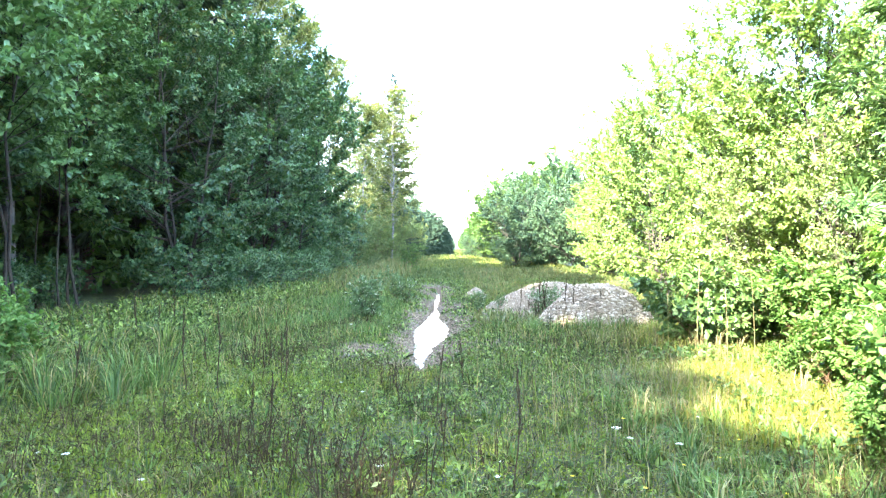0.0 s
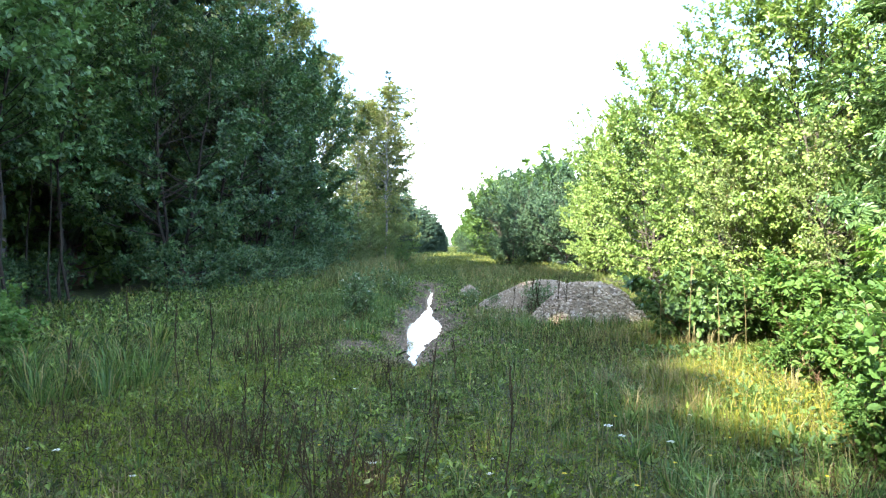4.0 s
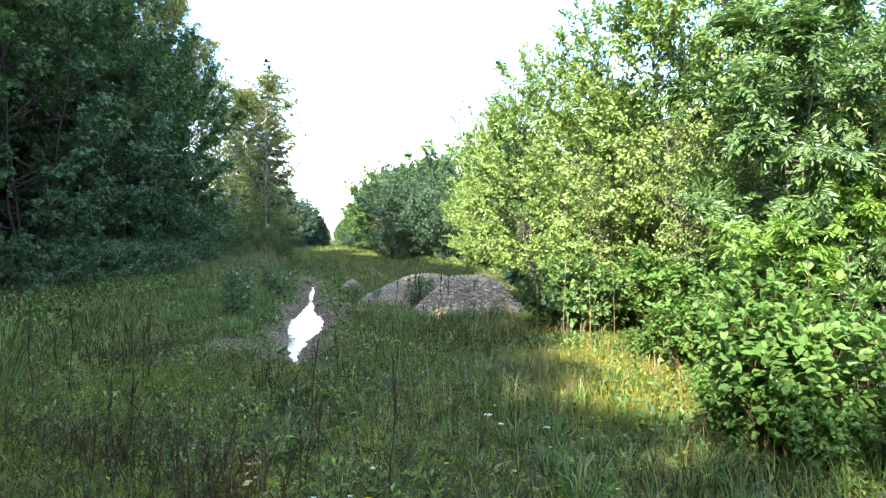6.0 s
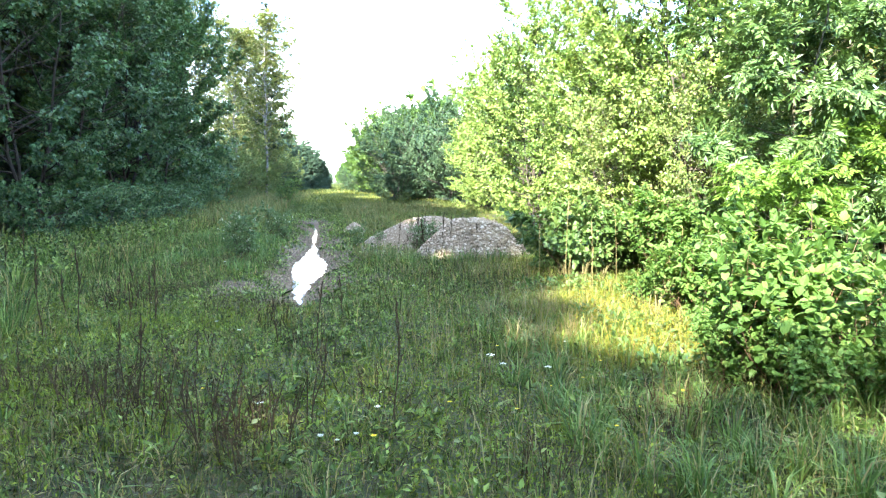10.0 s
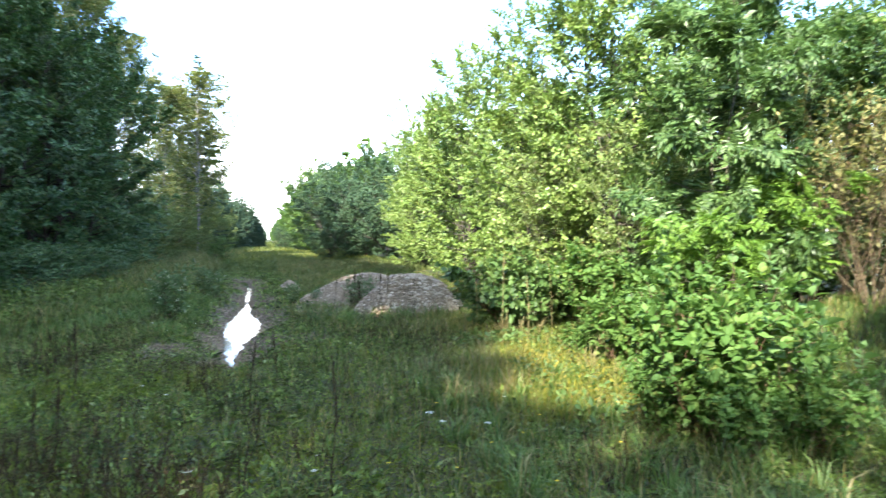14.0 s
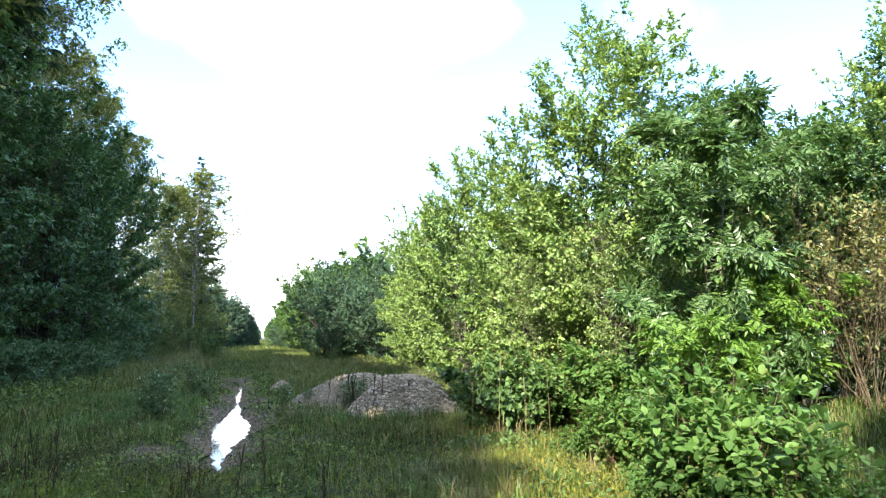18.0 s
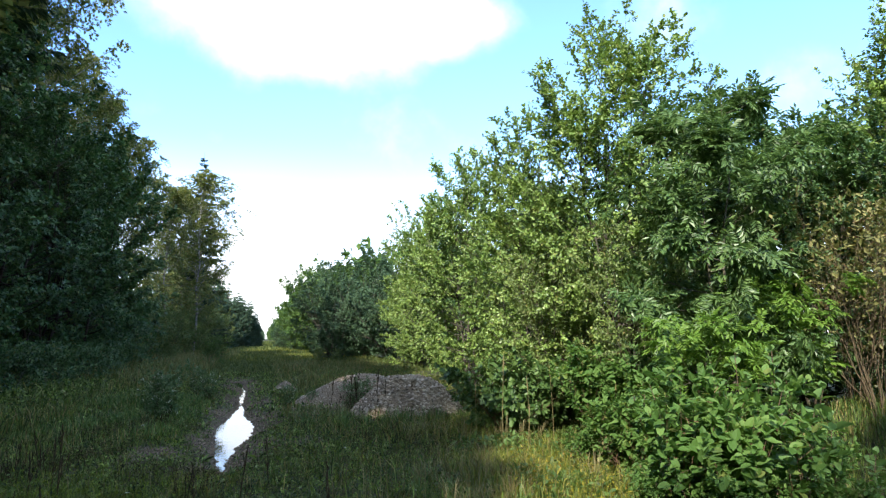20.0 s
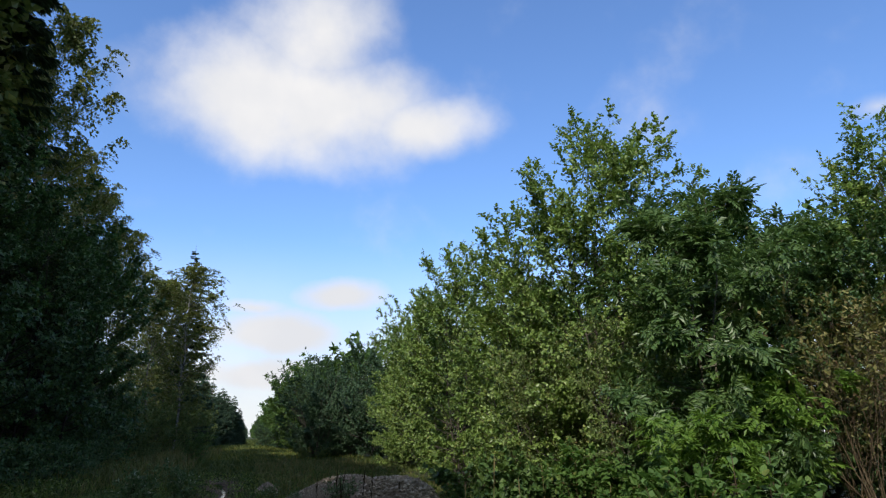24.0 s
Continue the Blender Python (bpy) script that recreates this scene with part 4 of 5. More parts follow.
brush = put(plant("verge_brush", "thicket of olive-green brush along the far verge", "bush", "verge bushes", BARK_PALE, BRUSH,
                  H=4.2, R=1.7, base=.02, stems=7, limbs=14, twigs=9, per=10, leaf=.13, ratio=.6, twig=.5, trunk_r=.025, rise=(25, 70), spread_stems=.75, bare=0), -8.4, 44, 0)
for x, yy, s in ((-8.2, 39.5, .95), (-7.8, 49, 1.05), (-7.2, 55, 1.05), (-6.7, 61, 1.1), (-6.2, 67, 1.1), (-5.7, 74, 1.15), (-5.4, 82, 1.2), (-9.4, 47, 1.25), (-9.0, 53, 1.25), (-6.4, 58, .8), (-6.9, 52, .9), (-5.2, 39, .26), (-6.2, 34.5, .35), (-5.6, 43, .3), (4.4, 43.5, .24), (3.6, 49, .22)):
    set_copy(brush, x, yy, rng.uniform(0, 360), s)
pole_tree = put(plant("young_tree", "thin young tree with a bare shade-darkened stem inside the wood", "tree", "shaded wood", BARK_SHADED, LEAF_SHADED,
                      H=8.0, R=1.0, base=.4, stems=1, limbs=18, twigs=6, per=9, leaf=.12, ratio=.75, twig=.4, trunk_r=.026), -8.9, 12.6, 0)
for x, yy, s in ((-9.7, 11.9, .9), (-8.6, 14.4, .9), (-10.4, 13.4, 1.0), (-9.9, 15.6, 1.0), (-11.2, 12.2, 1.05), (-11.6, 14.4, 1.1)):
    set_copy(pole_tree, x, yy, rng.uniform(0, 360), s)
round_low = put(plant("low_bush", "small round green bush standing in the grass of the track", "bush", "verge bushes", BARK, FAR_LEAF,
                      H=1.95, R=.8, base=.01, stems=7, limbs=10, twigs=7, per=9, leaf=.08, ratio=.6, twig=.3, trunk_r=.015, rise=(20, 70), spread_stems=.8), -2.8, 41, 0)
weed = put(plant("weed_clump", "loose clump of tall flowering weeds beside the puddle", "weeds", "weed clumps", DEAD, WEED,
                 H=1.15, R=.36, base=.08, stems=11, limbs=7, twigs=2, per=6, leaf=.085, ratio=.4, twig=.14, rise=(50, 80), trunk_r=.006, spread_stems=.9), -1.65, 12.6, 0, .95)
for x, yy, s in ((-1.9, 13.4, .8), (.5, 15.1, .5), (1.75, 14.3, .62), (2.0, 14.5, .66), (1.0, 15.4, .4), (-1.3, 17, .7), (-1.7, 18.6, .7)):
    set_copy(weed, x, yy, rng.uniform(0, 360), s)

# ---- the gravel heap ----


def heap(x, y):
    a = .69 * np.clip(1 - np.hypot((x - 2.25) / 1.68, (y - 15.8) / 1.2) ** 1.8, 0, 1)
    b = .76 * np.minimum(1.38 * np.clip(1 - np.hypot((x - 2.80) / 1.22, (y - 13.5) / 1.15) ** 1.25, 0, 1), 1)
    c = .30 * np.clip(1 - np.hypot((x - .55) / .38, (y - 19.3) / .4) ** 1.6, 0, 1)
    h = np.maximum(np.maximum(a, b), c)
    return h + (h > .02) * (.03 * ripple(x, y, 3.1, 4) + .025 * ripple(x, y, 9, 2) + .012 * ripple(x, y, 23, 5))


hx, hy = np.arange(-.2, 4.2, .06), np.arange(12.2, 20.0, .06)
HX, HY = np.meshgrid(hx, hy)
hz = height(HX, HY) + heap(HX, HY) - .05 * (heap(HX, HY) < .02)
q = (np.arange(len(hy) - 1)[:, None] * len(hx) + np.arange(len(hx) - 1)[None]).ravel()
mound = thing("gravel_heap", "grey gravel dumped in two low heaps on the grass", "gravel heap")
part("heap_body", [(np.stack([HX, HY, hz], -1).reshape(-1, 3), np.stack([q, q + 1, q + len(hx) + 1, q + len(hx)], 1))], GRAVEL, mound, smooth=True)


def pebbles(P, r):
    """Rough eight-cornered stones."""
    n = len(P)
    base = np.array([[1, 0, 0], [0, 1, 0], [-1, 0, 0], [0, -1, 0], [0, 0, 1], [0, 0, -1.0]])
    v = P[:, None] + base[None] * r[:, None, None] * rng.uniform(.55, 1.25, (n, 6, 1)) * np.array([1, 1, .7])
    ang = rng.uniform(0, 6.3, n)
    c, s = np.cos(ang)[:, None], np.sin(ang)[:, None]
    d = v - P[:, None]
    v = P[:, None] + np.stack([d[..., 0] * c - d[..., 1] * s, d[..., 0] * s + d[..., 1] * c, d[..., 2]], -1)
    f = np.array([[0, 1, 4], [1, 2, 4], [2, 3, 4], [3, 0, 4], [1, 0, 5], [2, 1, 5], [3, 2, 5], [0, 3, 5]])
    return v.reshape(-1, 3), (np.arange(n)[:, None, None] * 6 + f[None]).reshape(-1, 3)


px_, py_ = rng.uniform(-.2, 4.2, 28000), rng.uniform(12.2, 20, 28000)
keep = heap(px_, py_) > .05
px_, py_ = px_[keep], py_[keep]
tagged(part("gravel", [pebbles(np.stack([px_, py_, height(px_, py_) + heap(px_, py_)], 1), rng.uniform(.014, .05, len(px_)) * rng.choice([.8, 1.0, 1.35], len(px_)) * np.where(py_ > 14.6, .6, 1.1))], GRAVEL, mound), kind="stuff")
for k in range(60):
    x, yy = rng.uniform(.4, 4.1), rng.uniform(13.0, 15.6)
    part("stone", [pebbles(np.array([[x, yy, float(height(x, yy) + heap(x, yy)) + .01]]), np.array([rng.uniform(.04, .08)]))], GRAVEL, mound)
mx, my = rng.uniform(-3, 2.2, 70000), rng.uniform(7.5, 28, 70000)
keep = (mud_at(mx, my) > rng.uniform(.3, 1.1, 70000)) & (rut_gap(mx, my) > -.02) & (heap(mx, my) < .02)
mx, my = mx[keep], my[keep]
tagged(new("loose_gravel", mesh_of("loose_gravel", [pebbles(np.stack([mx, my, height(mx, my)], 1), rng.uniform(.010, .036, len(mx)))], DIRT)),
       "loose small stones scattered along the wet wheel rut", "gravel", kind="stuff")

# ---- grass and herbs ----


def scatter(n, box, thin=None):
    x, y = rng.uniform(box[0], box[1], n), rng.uniform(box[2], box[3], n)
    k = (heap(x, y) < .06) & (rut_gap(x, y) > .05) & (rng.uniform(0, 1, n) > mud_at(x, y) * .86)
    if thin is not None:
        k &= rng.uniform(0, 1, n) < thin(x, y)
    return x[k], y[k]


def tuft_noise(x, y, s, k):
    return .5 + .5 * ripple(x, y, s, k)


def short_near_rut(x, y):
    return np.clip(.25 + (rut_gap(x, y) - .1) / 1.4, .25, 1)


def meadow(name, label, mat, n, box, h, w, lean=(.1, .9), thin=None):
    x, y = scatter(n, box, thin)
    H = rng.uniform(h[0], h[1], len(x)) * (.55 + .75 * tuft_noise(x, y, 1.3, 7)) * short_near_rut(x, y)
    P = np.stack([x, y, height(x, y) - .01], 1)
    ob = new(name, mesh_of(name, [blade_mesh(P, H, rng.uniform(w[0], w[1], len(x)), rng.uniform(lean[0], lean[1], len(x)), rng.uniform(0, 6.3, len(x)))], mat))
    return tagged(ob, label, "grass", kind="stuff")


meadow("short_grass", "short dark green meadow grass in shade", GRASS, 52000, (-5, 4.5, 2.6, 9), (.04, .16), (.003, .008), thin=lambda x, y: np.clip(.7 + (tuft_noise(x, y, 2.1, 6) - .4) * 1.5, 0.2, 1))
meadow("short_grass", "short green meadow grass farther along the track", GRASS, 75000, (-7, 6, 9, 30), (.08, .26), (.008, .017))
meadow("short_grass", "thin grass along the far track", FAR_GRASS, 60000, (-8, 8, 30, 90), (.10, .30), (.025, .05))
meadow("short_grass", "grass at the far end of the track", FAR_GRASS, 16000, (-8, 8, 90, 330), (.2, .5), (.12, .25))
meadow("short_grass", "short dark green meadow grass in the open clearing", GRASS, 70000, (-8, 8.5, -9, 2.7), (.06, .22), (.006, .012))
meadow("short_grass", "grass behind the clearing and round its edge", GRASS, 30000, (-9, 9, -14, 2.2), (.08, .26), (.008, .016))
meadow("short_grass", "grass on the sunny side under the trees", GRASS, 30000, (4.4, 11, 2.0, 12), (.06, .22), (.006, .013))
meadow("fresh_grass", "green grass on the sunny verge", GRASS_LONG, 16000, (4.4, 9.5, 2.0, 9), (.05, .2), (.006, .012))
meadow("verge_grass", "tall olive-brown grass on the far verge", VERGE_GRASS, 26000, (-9, -2.3, 22, 75), (.35, .85), (.018, .036), (.1, .6), lambda x, y: np.clip((-1.9 - x) / 2.2, 0, 1) * np.clip(.25 + tuft_noise(x, y, .7, 13), 0, 1))
meadow("verge_grass", "brownish grass behind the gravel heap", VERGE_GRASS, 12000, (.4, 6, 17, 44), (.16, .42), (.014, .028), (.1, .7))
meadow("tall_grass", "taller sedge tufts in the meadow", GRASS, 20000, (-6.5, 5.5, 3, 26), (.22, .5), (.006, .013), (.2, .8), lambda x, y: np.clip((tuft_noise(x, y, 1.1, 3) - .5) * 3.2, 0, 1) * np.clip(.15 + np.abs(x + .5) / 4, 0, 1))
meadow("yellow_grass", "yellow-green grass in the sunny strip under the bushes", GRASS_YELLOW, 18000, (1.6, 5.4, 5.0, 14), (.08, .32), (.005, .011), (.1, .8), lambda x, y: np.clip(1.2 - np.abs(x - 3.4) / 1.3, 0, 1))
meadow("yellow_grass", "patches of yellowing grass in the meadow", GRASS_YELLOW, 16000, (-6, 3, 3.5, 24), (.05, .2), (.005, .010), (.2, .9), lambda x, y: np.clip((tuft_noise(x, y, .9, 9) - .58) * 4, 0, 1))
# Yellower grass where the far track is lit, sunlight put into colour.
meadow("yellow_grass", "yellow grass far along the track, sunlight put into its colour", GRASS_YELLOW, 22000, (-7, 7.5, 46, 110), (.12, .36), (.03, .06), (.1, .9), lambda x, y: np.clip((tuft_noise(x, y, .35, 8) - .35) * 3, .1, 1))
fresh_patch = lambda x, y: np.clip((tuft_noise(x, y, 1.5, 21) - .38) * 4, 0, 1) * np.clip(1.5 - np.hypot((x + 2.2) / 1.8, (y - 6.2) / 1.9), 0, 1)
meadow("fresh_grass", "bright yellow-green grass patches on the shaded meadow", FRESH, 80000, (-5, 0.5, 3.2, 9.5), (.05, .17), (.005, .013), (.1, .9), fresh_patch)
meadow("tall_grass", "lush green grass between the wood and the rut", GRASS_LONG, 26000, (-5.5, -1.2, 9.0, 17), (.15, .42), (.008, .014), (.1, .9), lambda x, y: np.clip((tuft_noise(x, y, .9, 23) - .42) * 4, 0, 1))
meadow("dry_grass", "dry straw-coloured grass stalks", STRAW, 6500, (-6, 5, 3, 24), (.15, .45), (.003, .006), (.05, .5), lambda x, y: np.clip((tuft_noise(x, y, .8, 5) - .35) * 1.6, 0, 1))


def herbs(name, label, mat, n, box, size, ratio, lift, thin=None):
    x, y = scatter(n, box, thin)
    P = np.stack([x, y, height(x, y) + rng.uniform(.01, lift, len(x)) * short_near_rut(x, y)], 1)
    D = rand_unit(len(x)) + np.array([0, 0, .35])
    N = np.array([0, 0, 1.0]) + rand_unit(len(x)) * .6
    L = rng.uniform(size[0], size[1], len(x))
    return tagged(new(name, mesh_of(name, [leaves(P, D, N, L, L * ratio)], mat)), label, "herbs", kind="stuff")


herbs("meadow_herbs", "low clover and plantain leaves between the grass", HERB, 100000, (-4.6, 4.2, 2.6, 8.5), (.012, .040), .55, .09, lambda x, y: np.clip(.8 + (tuft_noise(x, y, 1.6, 4) - .4) * 1.5, .35, 1) * (1 - .75 * np.clip((tuft_noise(x, y, .95, 11) - .56) * 5, 0, 1)) * (1 - .75 * np.clip((tuft_noise(x, y, 1.25, 17) - .55) * 5, 0, 1)))
moss_patch = lambda x, y: np.clip((tuft_noise(x, y, .95, 11) - .56) * 5, 0, 1)
litter_patch = lambda x, y: np.clip((tuft_noise(x, y, 1.25, 17) - .5) * 4, .12, 1)
herbs("moss_cushions", "yellow-green moss between the grass", MOSS, 110000, (-5, 4, 2.8, 11), (.012, .028), .5, .05, moss_patch)
herbs("leaf_litter", "brown dead leaves and stalks between the grass", LITTER, 120000, (-5, 4, 2.8, 13), (.02, .075), .16, .16, litter_patch)
herbs("meadow_herbs", "low leaves on the open meadow", HERB, 50000, (-6, 5, 8.5, 14), (.02, .06), .55, .1)
herbs("meadow_herbs", "low leaves between the grass farther off", HERB, 40000, (-7, 6, 13, 30), (.05, .10), .6, .15)
herbs("sunny_herbs", "bright low leaves in the sunny strip", BRAMBLE, 5000, (2.4, 4.6, 4.6, 9), (.05, .11), .5, .22, lambda x, y: np.clip((tuft_noise(x, y, 1.7, 2) - .3) * 2, 0, 1))
herbs("meadow_herbs", "larger herb leaves standing out of the grass", HERB, 16000, (-4.8, 4.4, 2.8, 9), (.035, .075), .5, .16, lambda x, y: np.clip((tuft_noise(x, y, 2.3, 31) - .4) * 3, 0, 1))
herbs("meadow_herbs", "bright yellow-green leaves between the grass", FRESH, 26000, (-4.8, 4.4, 2.8, 9), (.015, .045), .5, .12, lambda x, y: np.clip((tuft_noise(x, y, 2.0, 33) - .42) * 3, 0, 1))
herbs("meadow_herbs", "low clover and plantain leaves on the near meadow", HERB, 70000, (-8, 8.5, -9, 2.7), (.03, .075), .55, .1)
herbs("edge_herbs", "leafy weeds along the foot of the wood", HERB, 20000, (-7.2, -4.2, 6, 36), (.05, .12), .5, .4)


def tussocks(name, label, mat, n, box, h, w, count, thin=None):
    """Tufts of grass that fan out from their middles."""
    cx, cy = scatter(n, box, thin)
    k = np.repeat(np.arange(len(cx)), count)
    m = len(k)
    az = rng.uniform(0, 6.3, m)
    r = rng.uniform(0, .05, m)
    x, y = cx[k] + r * np.cos(az), cy[k] + r * np.sin(az)
    big = rng.uniform(.6, 1.2, len(cx))[k] * short_near_rut(x, y)
    P = np.stack([x, y, height(x, y) - .01], 1)
    piece = blade_mesh(P, rng.uniform(h[0], h[1], m) * big, rng.uniform(w[0], w[1], m), rng.uniform(.25, 1.1, m), az, .7)
    return tagged(new(name, mesh_of(name, [piece], mat)), label, "grass", kind="stuff")


tussocks("grass_tussocks", "fresh green grass tussocks", GRASS, 420, (-5.5, 4.5, 2.6, 12), (.10, .24), (.004, .008), 30)
tussocks("grass_tussocks", "yellowing grass tussocks", GRASS_YELLOW, 110, (-5.5, 4.5, 2.8, 13), (.10, .26), (.005, .009), 30)
tussocks("grass_tussocks", "tussocks of long grass by the shrubs", GRASS_LONG, 240, (1.3, 4.8, 2.6, 6.6), (.15, .38), (.006, .012), 30)
tussocks("grass_tussocks", "coarse green grass tussocks", GRASS_LONG, 60, (-4.5, 2.5, 2.8, 8), (.14, .26), (.008, .014), 18)
tussocks("grass_tussocks", "grass tussocks at the foot of the gravel heap", GRASS_LONG, 60, (.6, 3.9, 11.6, 12.9), (.2, .42), (.007, .012), 26)
tussocks("grass_tussocks", "yellowish grass in front of the gravel heap", VERGE_GRASS, 70, (.4, 2.0, 12.4, 14.2), (.2, .45), (.006, .011), 26)
tussocks("grass_tussocks", "grass tussocks along the foot of the wood", GRASS, 320, (-8, -3.6, 6, 24), (.3, .65), (.009, .016), 30)
herbs("leaf_litter", "dry orange-brown leaves on the sunny verge", LITTER, 9000, (4.6, 8.5, 3.2, 6.5), (.03, .08), .25, .1, lambda x, y: np.clip((tuft_noise(x, y, 1.4, 41) - .5) * 4, 0, 1))
tussocks("grass_tussocks", "long arching grass below the wood", GRASS_LONG, 16, (-4.5, -3.1, 6.0, 7.4), (.4, .7), (.008, .013), 34)
meadow("dry_grass", "dry pale stalks between the green grass by the shrubs", STRAW, 1500, (.6, 4.6, 2.7, 7.5), (.15, .42), (.003, .007), (.05, .6))
tussocks("grass_tussocks", "long pale grass tussocks in the sunny strip", STRAW, 28, (2.0, 4.2, 6.5, 12), (.25, .55), (.005, .010), 26)


def rosettes(name, label, mat, n, box, size):
    """Flat rosettes of long leaves."""
    cx, cy = scatter(n, box)
    k = np.repeat(np.arange(len(cx)), 9)
    m = len(k)
    az = rng.uniform(0, 6.3, m)
    D = np.stack([np.cos(az), np.sin(az), rng.uniform(.25, 1.0, m)], 1)
    P = np.stack([cx[k], cy[k], height(cx[k], cy[k])], 1) + D * .01
    L = rng.uniform(size[0], size[1], m)
    return tagged(new(name, mesh_of(name, [leaves(P, D, np.array([[0, 0, 1.0]]) + rand_unit(m) * .3, L, L * .32, True, .3)], mat)), label, "herbs", kind="stuff")


herbs("turning_herbs", "yellow and orange turning leaves at the foot of the shrubs", TURNED, 2600, (2.2, 3.5, 4.9, 7.6), (.02, .055), .35, .32, lambda x, y: np.clip(1.3 - np.hypot((x - 2.85) / .6, (y - 6.2) / 1.3) ** 2, 0, 1))
meadow("yellowed_grass", "yellowed grass round the turning herbs", GRASS_YELLOW, 2600, (1.9, 3.5, 5.0, 8.0), (.15, .42), (.004, .009), (.05, .5))
tussocks("grass_tussocks", "bleached upright grass tussocks beside the turning herbs", STRAW, 22, (1.6, 2.5, 5.8, 7.6), (.28, .5), (.005, .009), 24)
rosettes("leaf_rosettes", "rosettes of dandelion and plantain leaves", HERB, 420, (-5.5, 4.5, 2.6, 11), (.08, .18))
rosettes("leaf_rosettes", "broad bright leaves by the shrubs", SHRUB, 110, (1.6, 7.5, 3.0, 8.5), (.10, .20))


def dock(H, side):
    """A dead dock: an upright stalk with short spikes of dark seeds."""
    k = 6
    t = np.linspace(0, 1, k)
    p = np.stack([np.cumsum(rng.normal(0, .012, k)), np.cumsum(rng.normal(0, .012, k)), t * H], 1)
    ob = thing("dead_dock", "dead dark brown dock stalk standing in the grass", "weed", "dead docks")
    part("stalk", [tubes(p[None], (np.linspace(.007, .003, k) * (.7 + H * .35))[None], 5)], DEAD, ob, smooth=True)
    n = side
    a, u = rng.uniform(0, 6.3, n), rng.uniform(.35, .9, n)
    s = np.stack([np.interp(u, t, p[:, 0]), np.interp(u, t, p[:, 1]), u * H], 1)
    e = s + np.stack([np.cos(a) * .05, np.sin(a) * .05, np.full(n, .14)], 1) * H * rng.uniform(.6, 1.2, n)[:, None]
    for j in range(n):
        part("side_stalk", [tubes(np.stack([s[j], (s[j] + e[j]) / 2 + np.array([0, 0, -.01]), e[j]])[None], np.full((1, 3), .0025), 4)], DEAD, ob)
    S, E = np.concatenate([s, p[3:4]]), np.concatenate([e, p[-1:]])
    for a, b in zip(S, E):
        u = np.linspace(.1, 1.0, 9)
        spine = a + (b - a) * u[:, None] + rng.normal(0, .004, (9, 3))
        fat = np.where(np.arange(9) % 2, .0075, .004) * rng.uniform(.7, 1.3, 9) * np.sin(np.pi * np.clip(u, .12, .93)) ** .4
        part("seed_spike", [tubes(spine[None], fat[None], 5)], DEAD, ob, "dark brown seed spike")
    return ob


docks = [dock(.75, 4), dock(.55, 6), dock(.95, 3)]
spots = [(-2.75, 6.75, 2), (.35, 3.95, 2), (-.1, 4.6, 0), (-.55, 6.1, 1), (-.2, 5.9, 0), (-2.6, 8.6, 1), (-2.4, 8.7, 0), (-2.35, 8.5, 1), (2.35, 12.9, 1), (2.6, 12.9, 1),
         (3.2, 12.9, 1), (-1.3, 4.6, 0), (-2.3, 5.2, 1), (-.7, 4.4, 1), (-4.3, 8.9, 2), (-5.3, 11, 2), (1.75, 14.0, 2),
         (1.3, 14.2, 0), (-3.6, 6.2, 0), (.1, 7.2, 1), (-1.7, 5.6, 1), (-4.6, 10.2, 0)]
for j, (x, y, k) in enumerate(spots):
    if j < 3:
        put(docks[k], x, y) if j == 0 else None
    if j:
        d = set_copy(docks[k], x, y, rng.uniform(0, 360), rng.uniform(.65, 1.0))
        d.matrix_basis = d.matrix_basis @ Matrix.Rotation(rng.normal(0, .13), 4, "X")
for x, y, k, s in ((2.08, 13.1, 0, 1.25), (2.2, 13.0, 2, .95), (2.75, 12.9, 0, 1.0), (1.7, 14.2, 0, 1.2), (3.0, 12.95, 0, .8), (1.85, 13.9, 1, 1.4)):
    d = set_copy(docks[k], x, y, rng.uniform(0, 360), s)
    d.matrix_basis = d.matrix_basis @ Matrix.Rotation(rng.normal(0, .1), 4, "X")
for x, y, k, s in ((-2.4, 6.75, 2, 1.0), (-4.6, 10.8, 2, 1.0), (-2.0, 7.6, 0, .8), (-2.15, 7.5, 1, .9), (-1.95, 7.75, 1, .8)):
    set_copy(docks[k], x, y, rng.uniform(0, 360), s)
put(docks[0], -1.9, 7.4)
put(docks[1], -3.0, 7.9)


def dry_stalk(H):
    """A tall pale grass stalk with a narrow seed head."""
    ob = thing("dry_stalk", "tall pale dry grass stalk in front of the shrubs", "weed", "dry stalks")
    t = np.linspace(0, 1, 6)
    p = np.stack([.04 * t ** 2, .03 * t ** 2, H * t], 1)
    part("stalk", [tubes(p[None], np.linspace(.0055, .003, 6)[None], 4)], STRAW, ob, smooth=True)
    u = np.linspace(.82, 1.04, 6)
    head = np.stack([.04 * u ** 2, .03 * u ** 2, H * u], 1)
    part("seed_head", [tubes(head[None], np.array([[.003, .009, .011, .009, .006, .001]]), 5)], STRAW, ob, "feathery straw-coloured seed head", True)
    return ob


stalk = put(dry_stalk(1.25), 3.15, 8.9)
for x, y, turn, size in ((3.35, 8.4, 80, .8), (2.9, 9.3, 200, .7), (3.9, 8.9, 140, .9), (3.0, 7.6, 310, .6), (2.6, 7.2, 30, .55), (4.3, 7.9, 250, .75)):
    set_copy(stalk, x, y, turn, size)


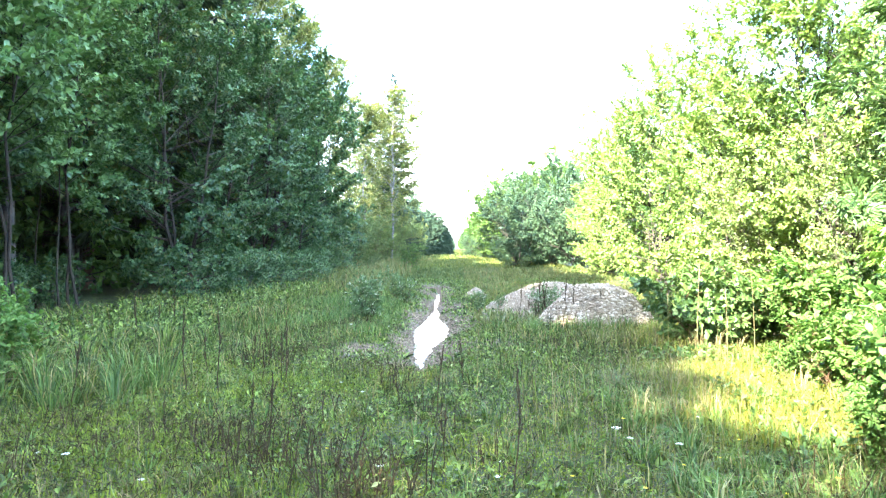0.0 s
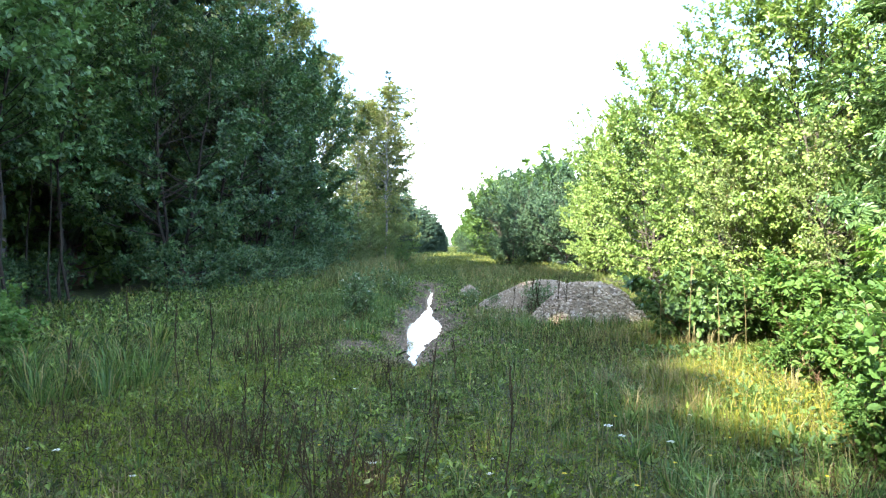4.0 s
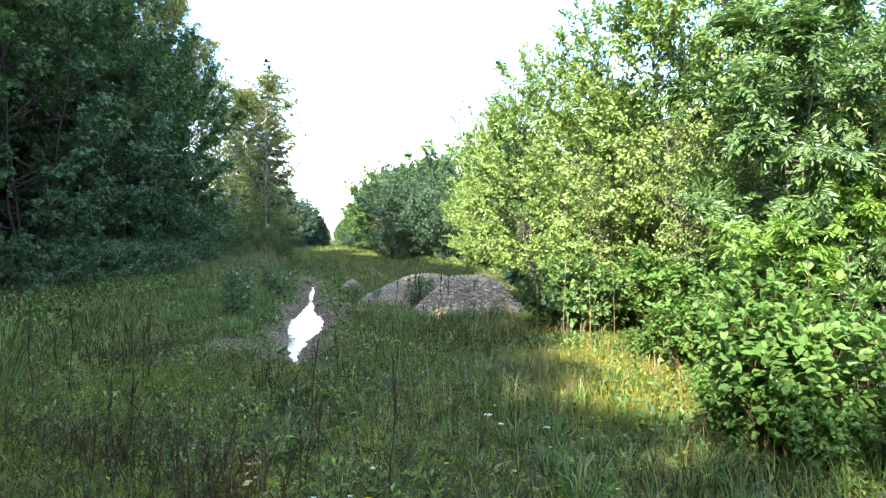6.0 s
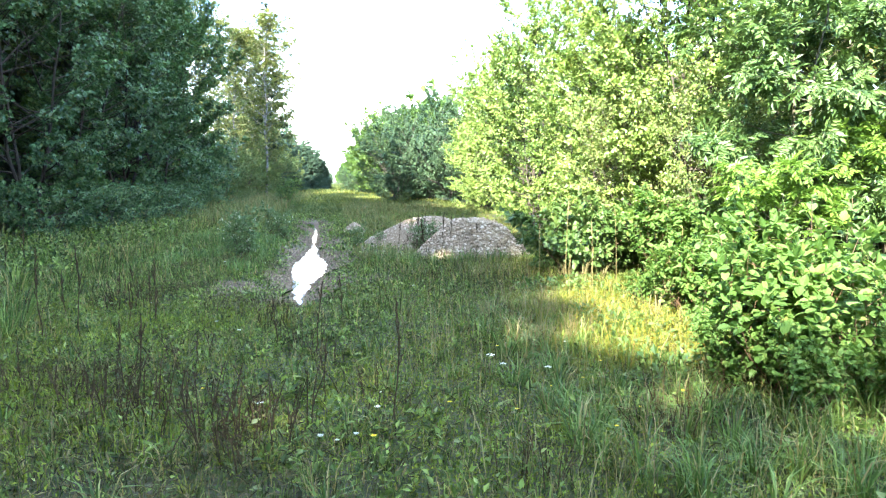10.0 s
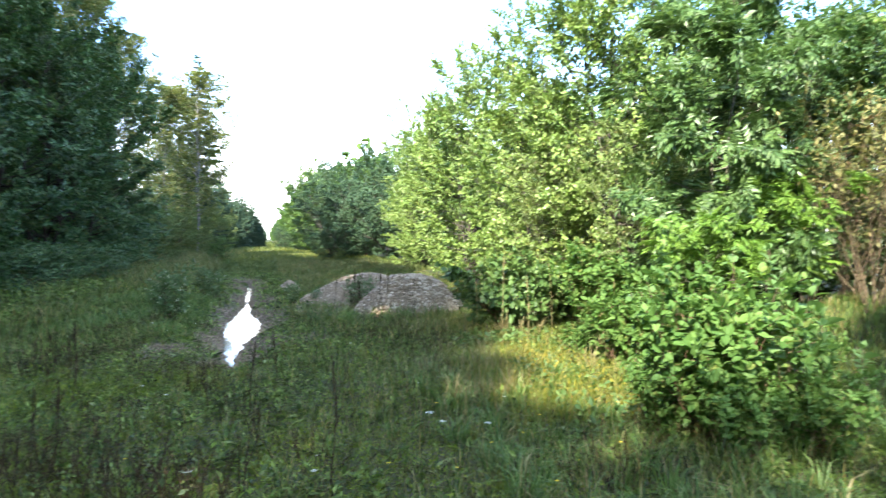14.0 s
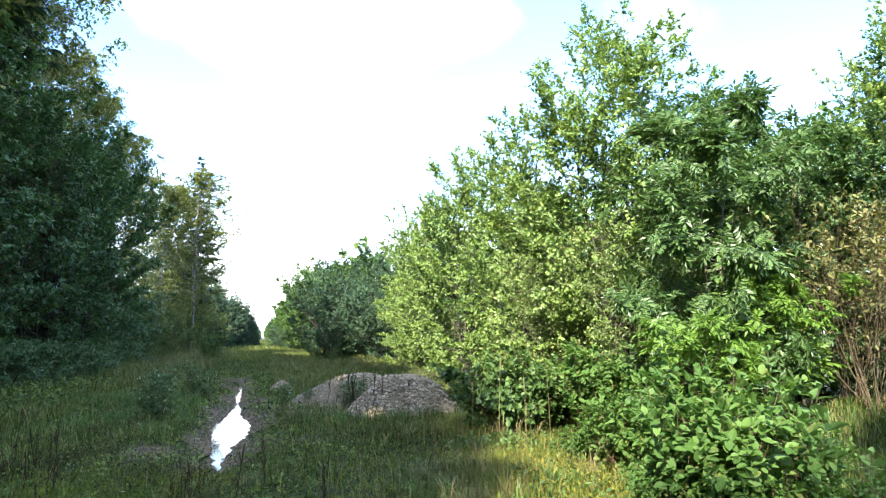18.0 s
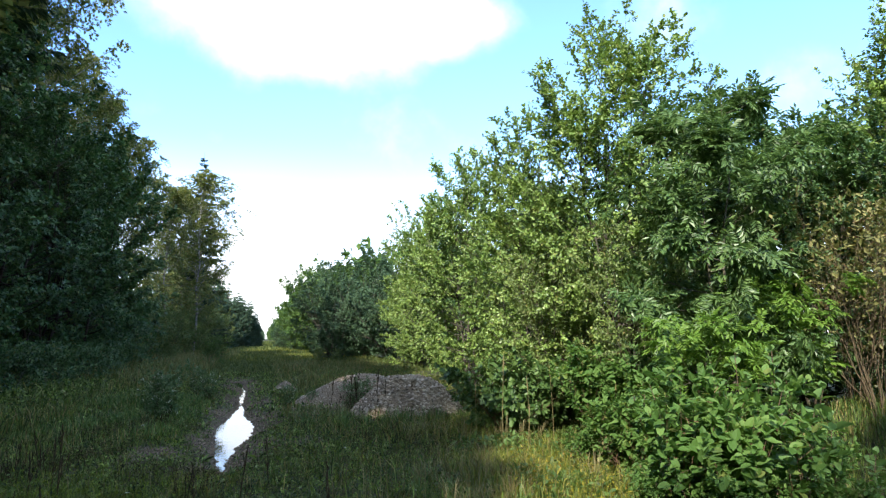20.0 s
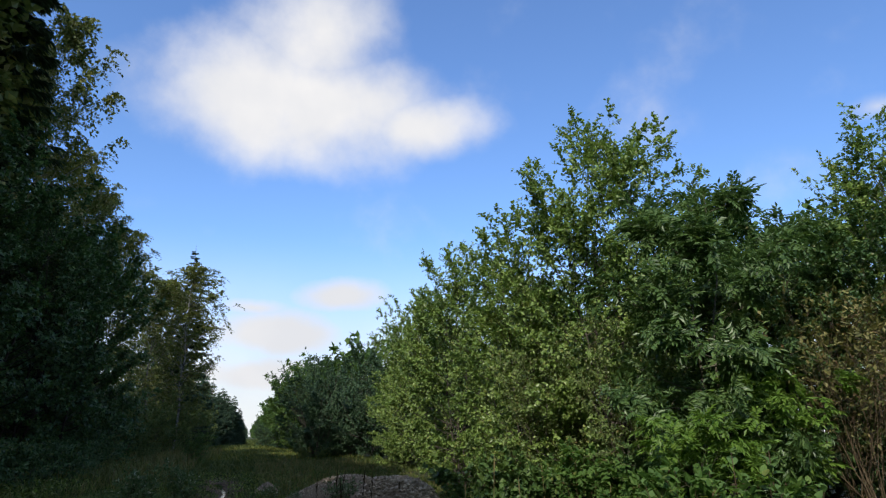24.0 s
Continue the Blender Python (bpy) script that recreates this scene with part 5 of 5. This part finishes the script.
def yarrow():
    ob = thing("yarrow", "yarrow with a flat head of small white flowers", "flower", "yarrow in the grass")
    part("stem", [tubes(np.array([[[0, 0, 0], [.01, 0, .12], [.015, .01, .24]]]), np.array([[.003, .0025, .002]]), 4)], HERB, ob)
    n = 26
    a, r = rng.uniform(0, 6.3, n), np.sqrt(rng.uniform(0, 1, n)) * .032
    P = np.stack([.015 + r * np.cos(a), .01 + r * np.sin(a), .245 + rng.uniform(-.004, .006, n)], 1)
    part("flower_head", [leaves(P, rand_unit(n) * np.array([1, 1, .2]), np.array([[0, 0, 1.0]]) + rand_unit(n) * .3, .018, .016)], PETAL, ob, "white flower head")
    return ob


flower = put(yarrow(), 1.15, 4.9)
for x, y in ((1.55, 4.75), (1.25, 4.85), (.25, 4.1), (.1, 3.75), (.0, 3.7), (-.1, 3.72), (.3, 4.5), (-.5, 4.3), (-2.6, 4.4), (-1.9, 4.0), (-2.9, 4.6), (1.0, 8.6), (-2.2, 8.4), (-.9, 6.4), (2.0, 5.6), (-3.4, 7.2),
             (1.4, 6.4), (-1.2, 7.0), (-1.5, 10.8), (-1.8, 11.4), (-1.2, 11.8), (-2.4, 10.2)):
    set_copy(flower, x, y, rng.uniform(0, 360), rng.uniform(.45, .8))


def buttercup():
    ob = thing("buttercup", "small yellow flower on a thin stem in the grass", "flower", "yellow flowers in the grass")
    part("stem", [tubes(np.array([[[0, 0, 0], [.008, 0, .08], [.01, .008, .17]]]), np.array([[.0025, .002, .0015]]), 4)], HERB, ob)
    a = np.arange(5) * 2 * np.pi / 5
    D = np.stack([np.cos(a), np.sin(a), np.full(5, .35)], 1)
    P = np.array([[.01, .008, .17]]) + D * .002
    part("flower_head", [leaves(P, D, np.array([[0, 0, 1.0]]) - D * .3, .013, .012, True)], PETAL_YELLOW, ob, "bright yellow petals")
    return ob


yellow = put(buttercup(), 1.45, 4.35)
for x, y in ((1.1, 3.9), (1.75, 4.5), (1.6, 3.6), (2.05, 4.9), (.7, 4.0), (1.3, 5.3), (2.3, 4.1), (.2, 3.5), (-.9, 4.6), (1.9, 3.9)):
    set_copy(yellow, x, y, rng.uniform(0, 360), rng.uniform(.9, 1.3))


def dead_clump(H, n):
    """A clump of last summer's thin brown stems, some broken over."""
    ob = thing("dead_weed_clump", "clump of thin dead brown weed stems in the grass", "weed", "dead weeds")
    a, r = rng.uniform(0, 6.3, n), rng.uniform(0, .32, n)
    b = np.stack([r * np.cos(a), r * np.sin(a), np.full(n, -.02)], 1)
    h = H * rng.uniform(.45, 1.0, n)
    lean = rng.normal(0, .16, (n, 2))
    m = b + np.stack([lean[:, 0] * h * .5, lean[:, 1] * h * .5, h * .55], 1)
    e = b + np.stack([lean[:, 0] * h * 1.4, lean[:, 1] * h * 1.4, h], 1)
    for j in range(n):
        part("stem", [tubes(np.stack([b[j], m[j], e[j]])[None], np.array([[.0055, .0045, .0025]]), 3)], DEAD, ob)
    c = n * 5
    i = rng.integers(0, n, c)
    w = rng.uniform(.35, 1, c)[:, None]
    P = m[i] + (e - m)[i] * w + rng.normal(0, .012, (c, 3))
    tagged(part("dry_leaf", [leaves(P, rand_unit(c), rand_unit(c), rng.uniform(.012, .04, c), .012)], DEAD, ob), kind="stuff")
    return ob


clumps = [dead_clump(.42, 17), dead_clump(.32, 12)]
put(clumps[0], -2.45, 8.6)
put(clumps[1], -1.45, 4.8)
for x, y, k, s in ((-2.25, 8.8, 1, 1), (-2.7, 8.5, 0, .9), (-1.2, 4.5, 0, .8), (-1.75, 4.9, 1, 1), (-2.2, 5.3, 0, .8), (-2.6, 4.9, 1, .9), (-.95, 4.9, 1, .9), (-.6, 4.2, 0, .8), (-.75, 4.0, 1, 1), (-3.2, 5.6, 1, 1),
                   (-.35, 6.2, 0, .8), (-.1, 5.6, 1, .8), (.4, 4.4, 1, .7), (-3.5, 8.2, 0, 1), (-4.0, 8.8, 1, 1.1), (-1.8, 6.6, 1, .8), (2.1, 12.9, 0, 1.1), (2.5, 12.9, 1, 1.3), (2.9, 12.8, 0, 1.0), (1.6, 13.9, 0, 1.3), (1.5, 9.8, 1, .8),
                   (2.3, 4.0, 0, .9), (2.0, 3.7, 1, .9), (1.9, 15.1, 0, 1.3), (-3.0, 4.2, 0, .8), (-.52, 4.0, 0, 1.1), (-.5, 3.75, 1, 1.2), (-.46, 4.25, 0, 1.1), (-1.3, 4.35, 0, 1.0), (-1.7, 4.95, 0, 1.1), (-1.26, 5.7, 1, 1.1), (-.67, 7.25, 0, .9), (-.84, 4.4, 1, 1.1), (.2, 4.85, 1, .9), (1.0, 3.3, 0, .8)):
    set_copy(clumps[k], x, y, rng.uniform(0, 360), s)
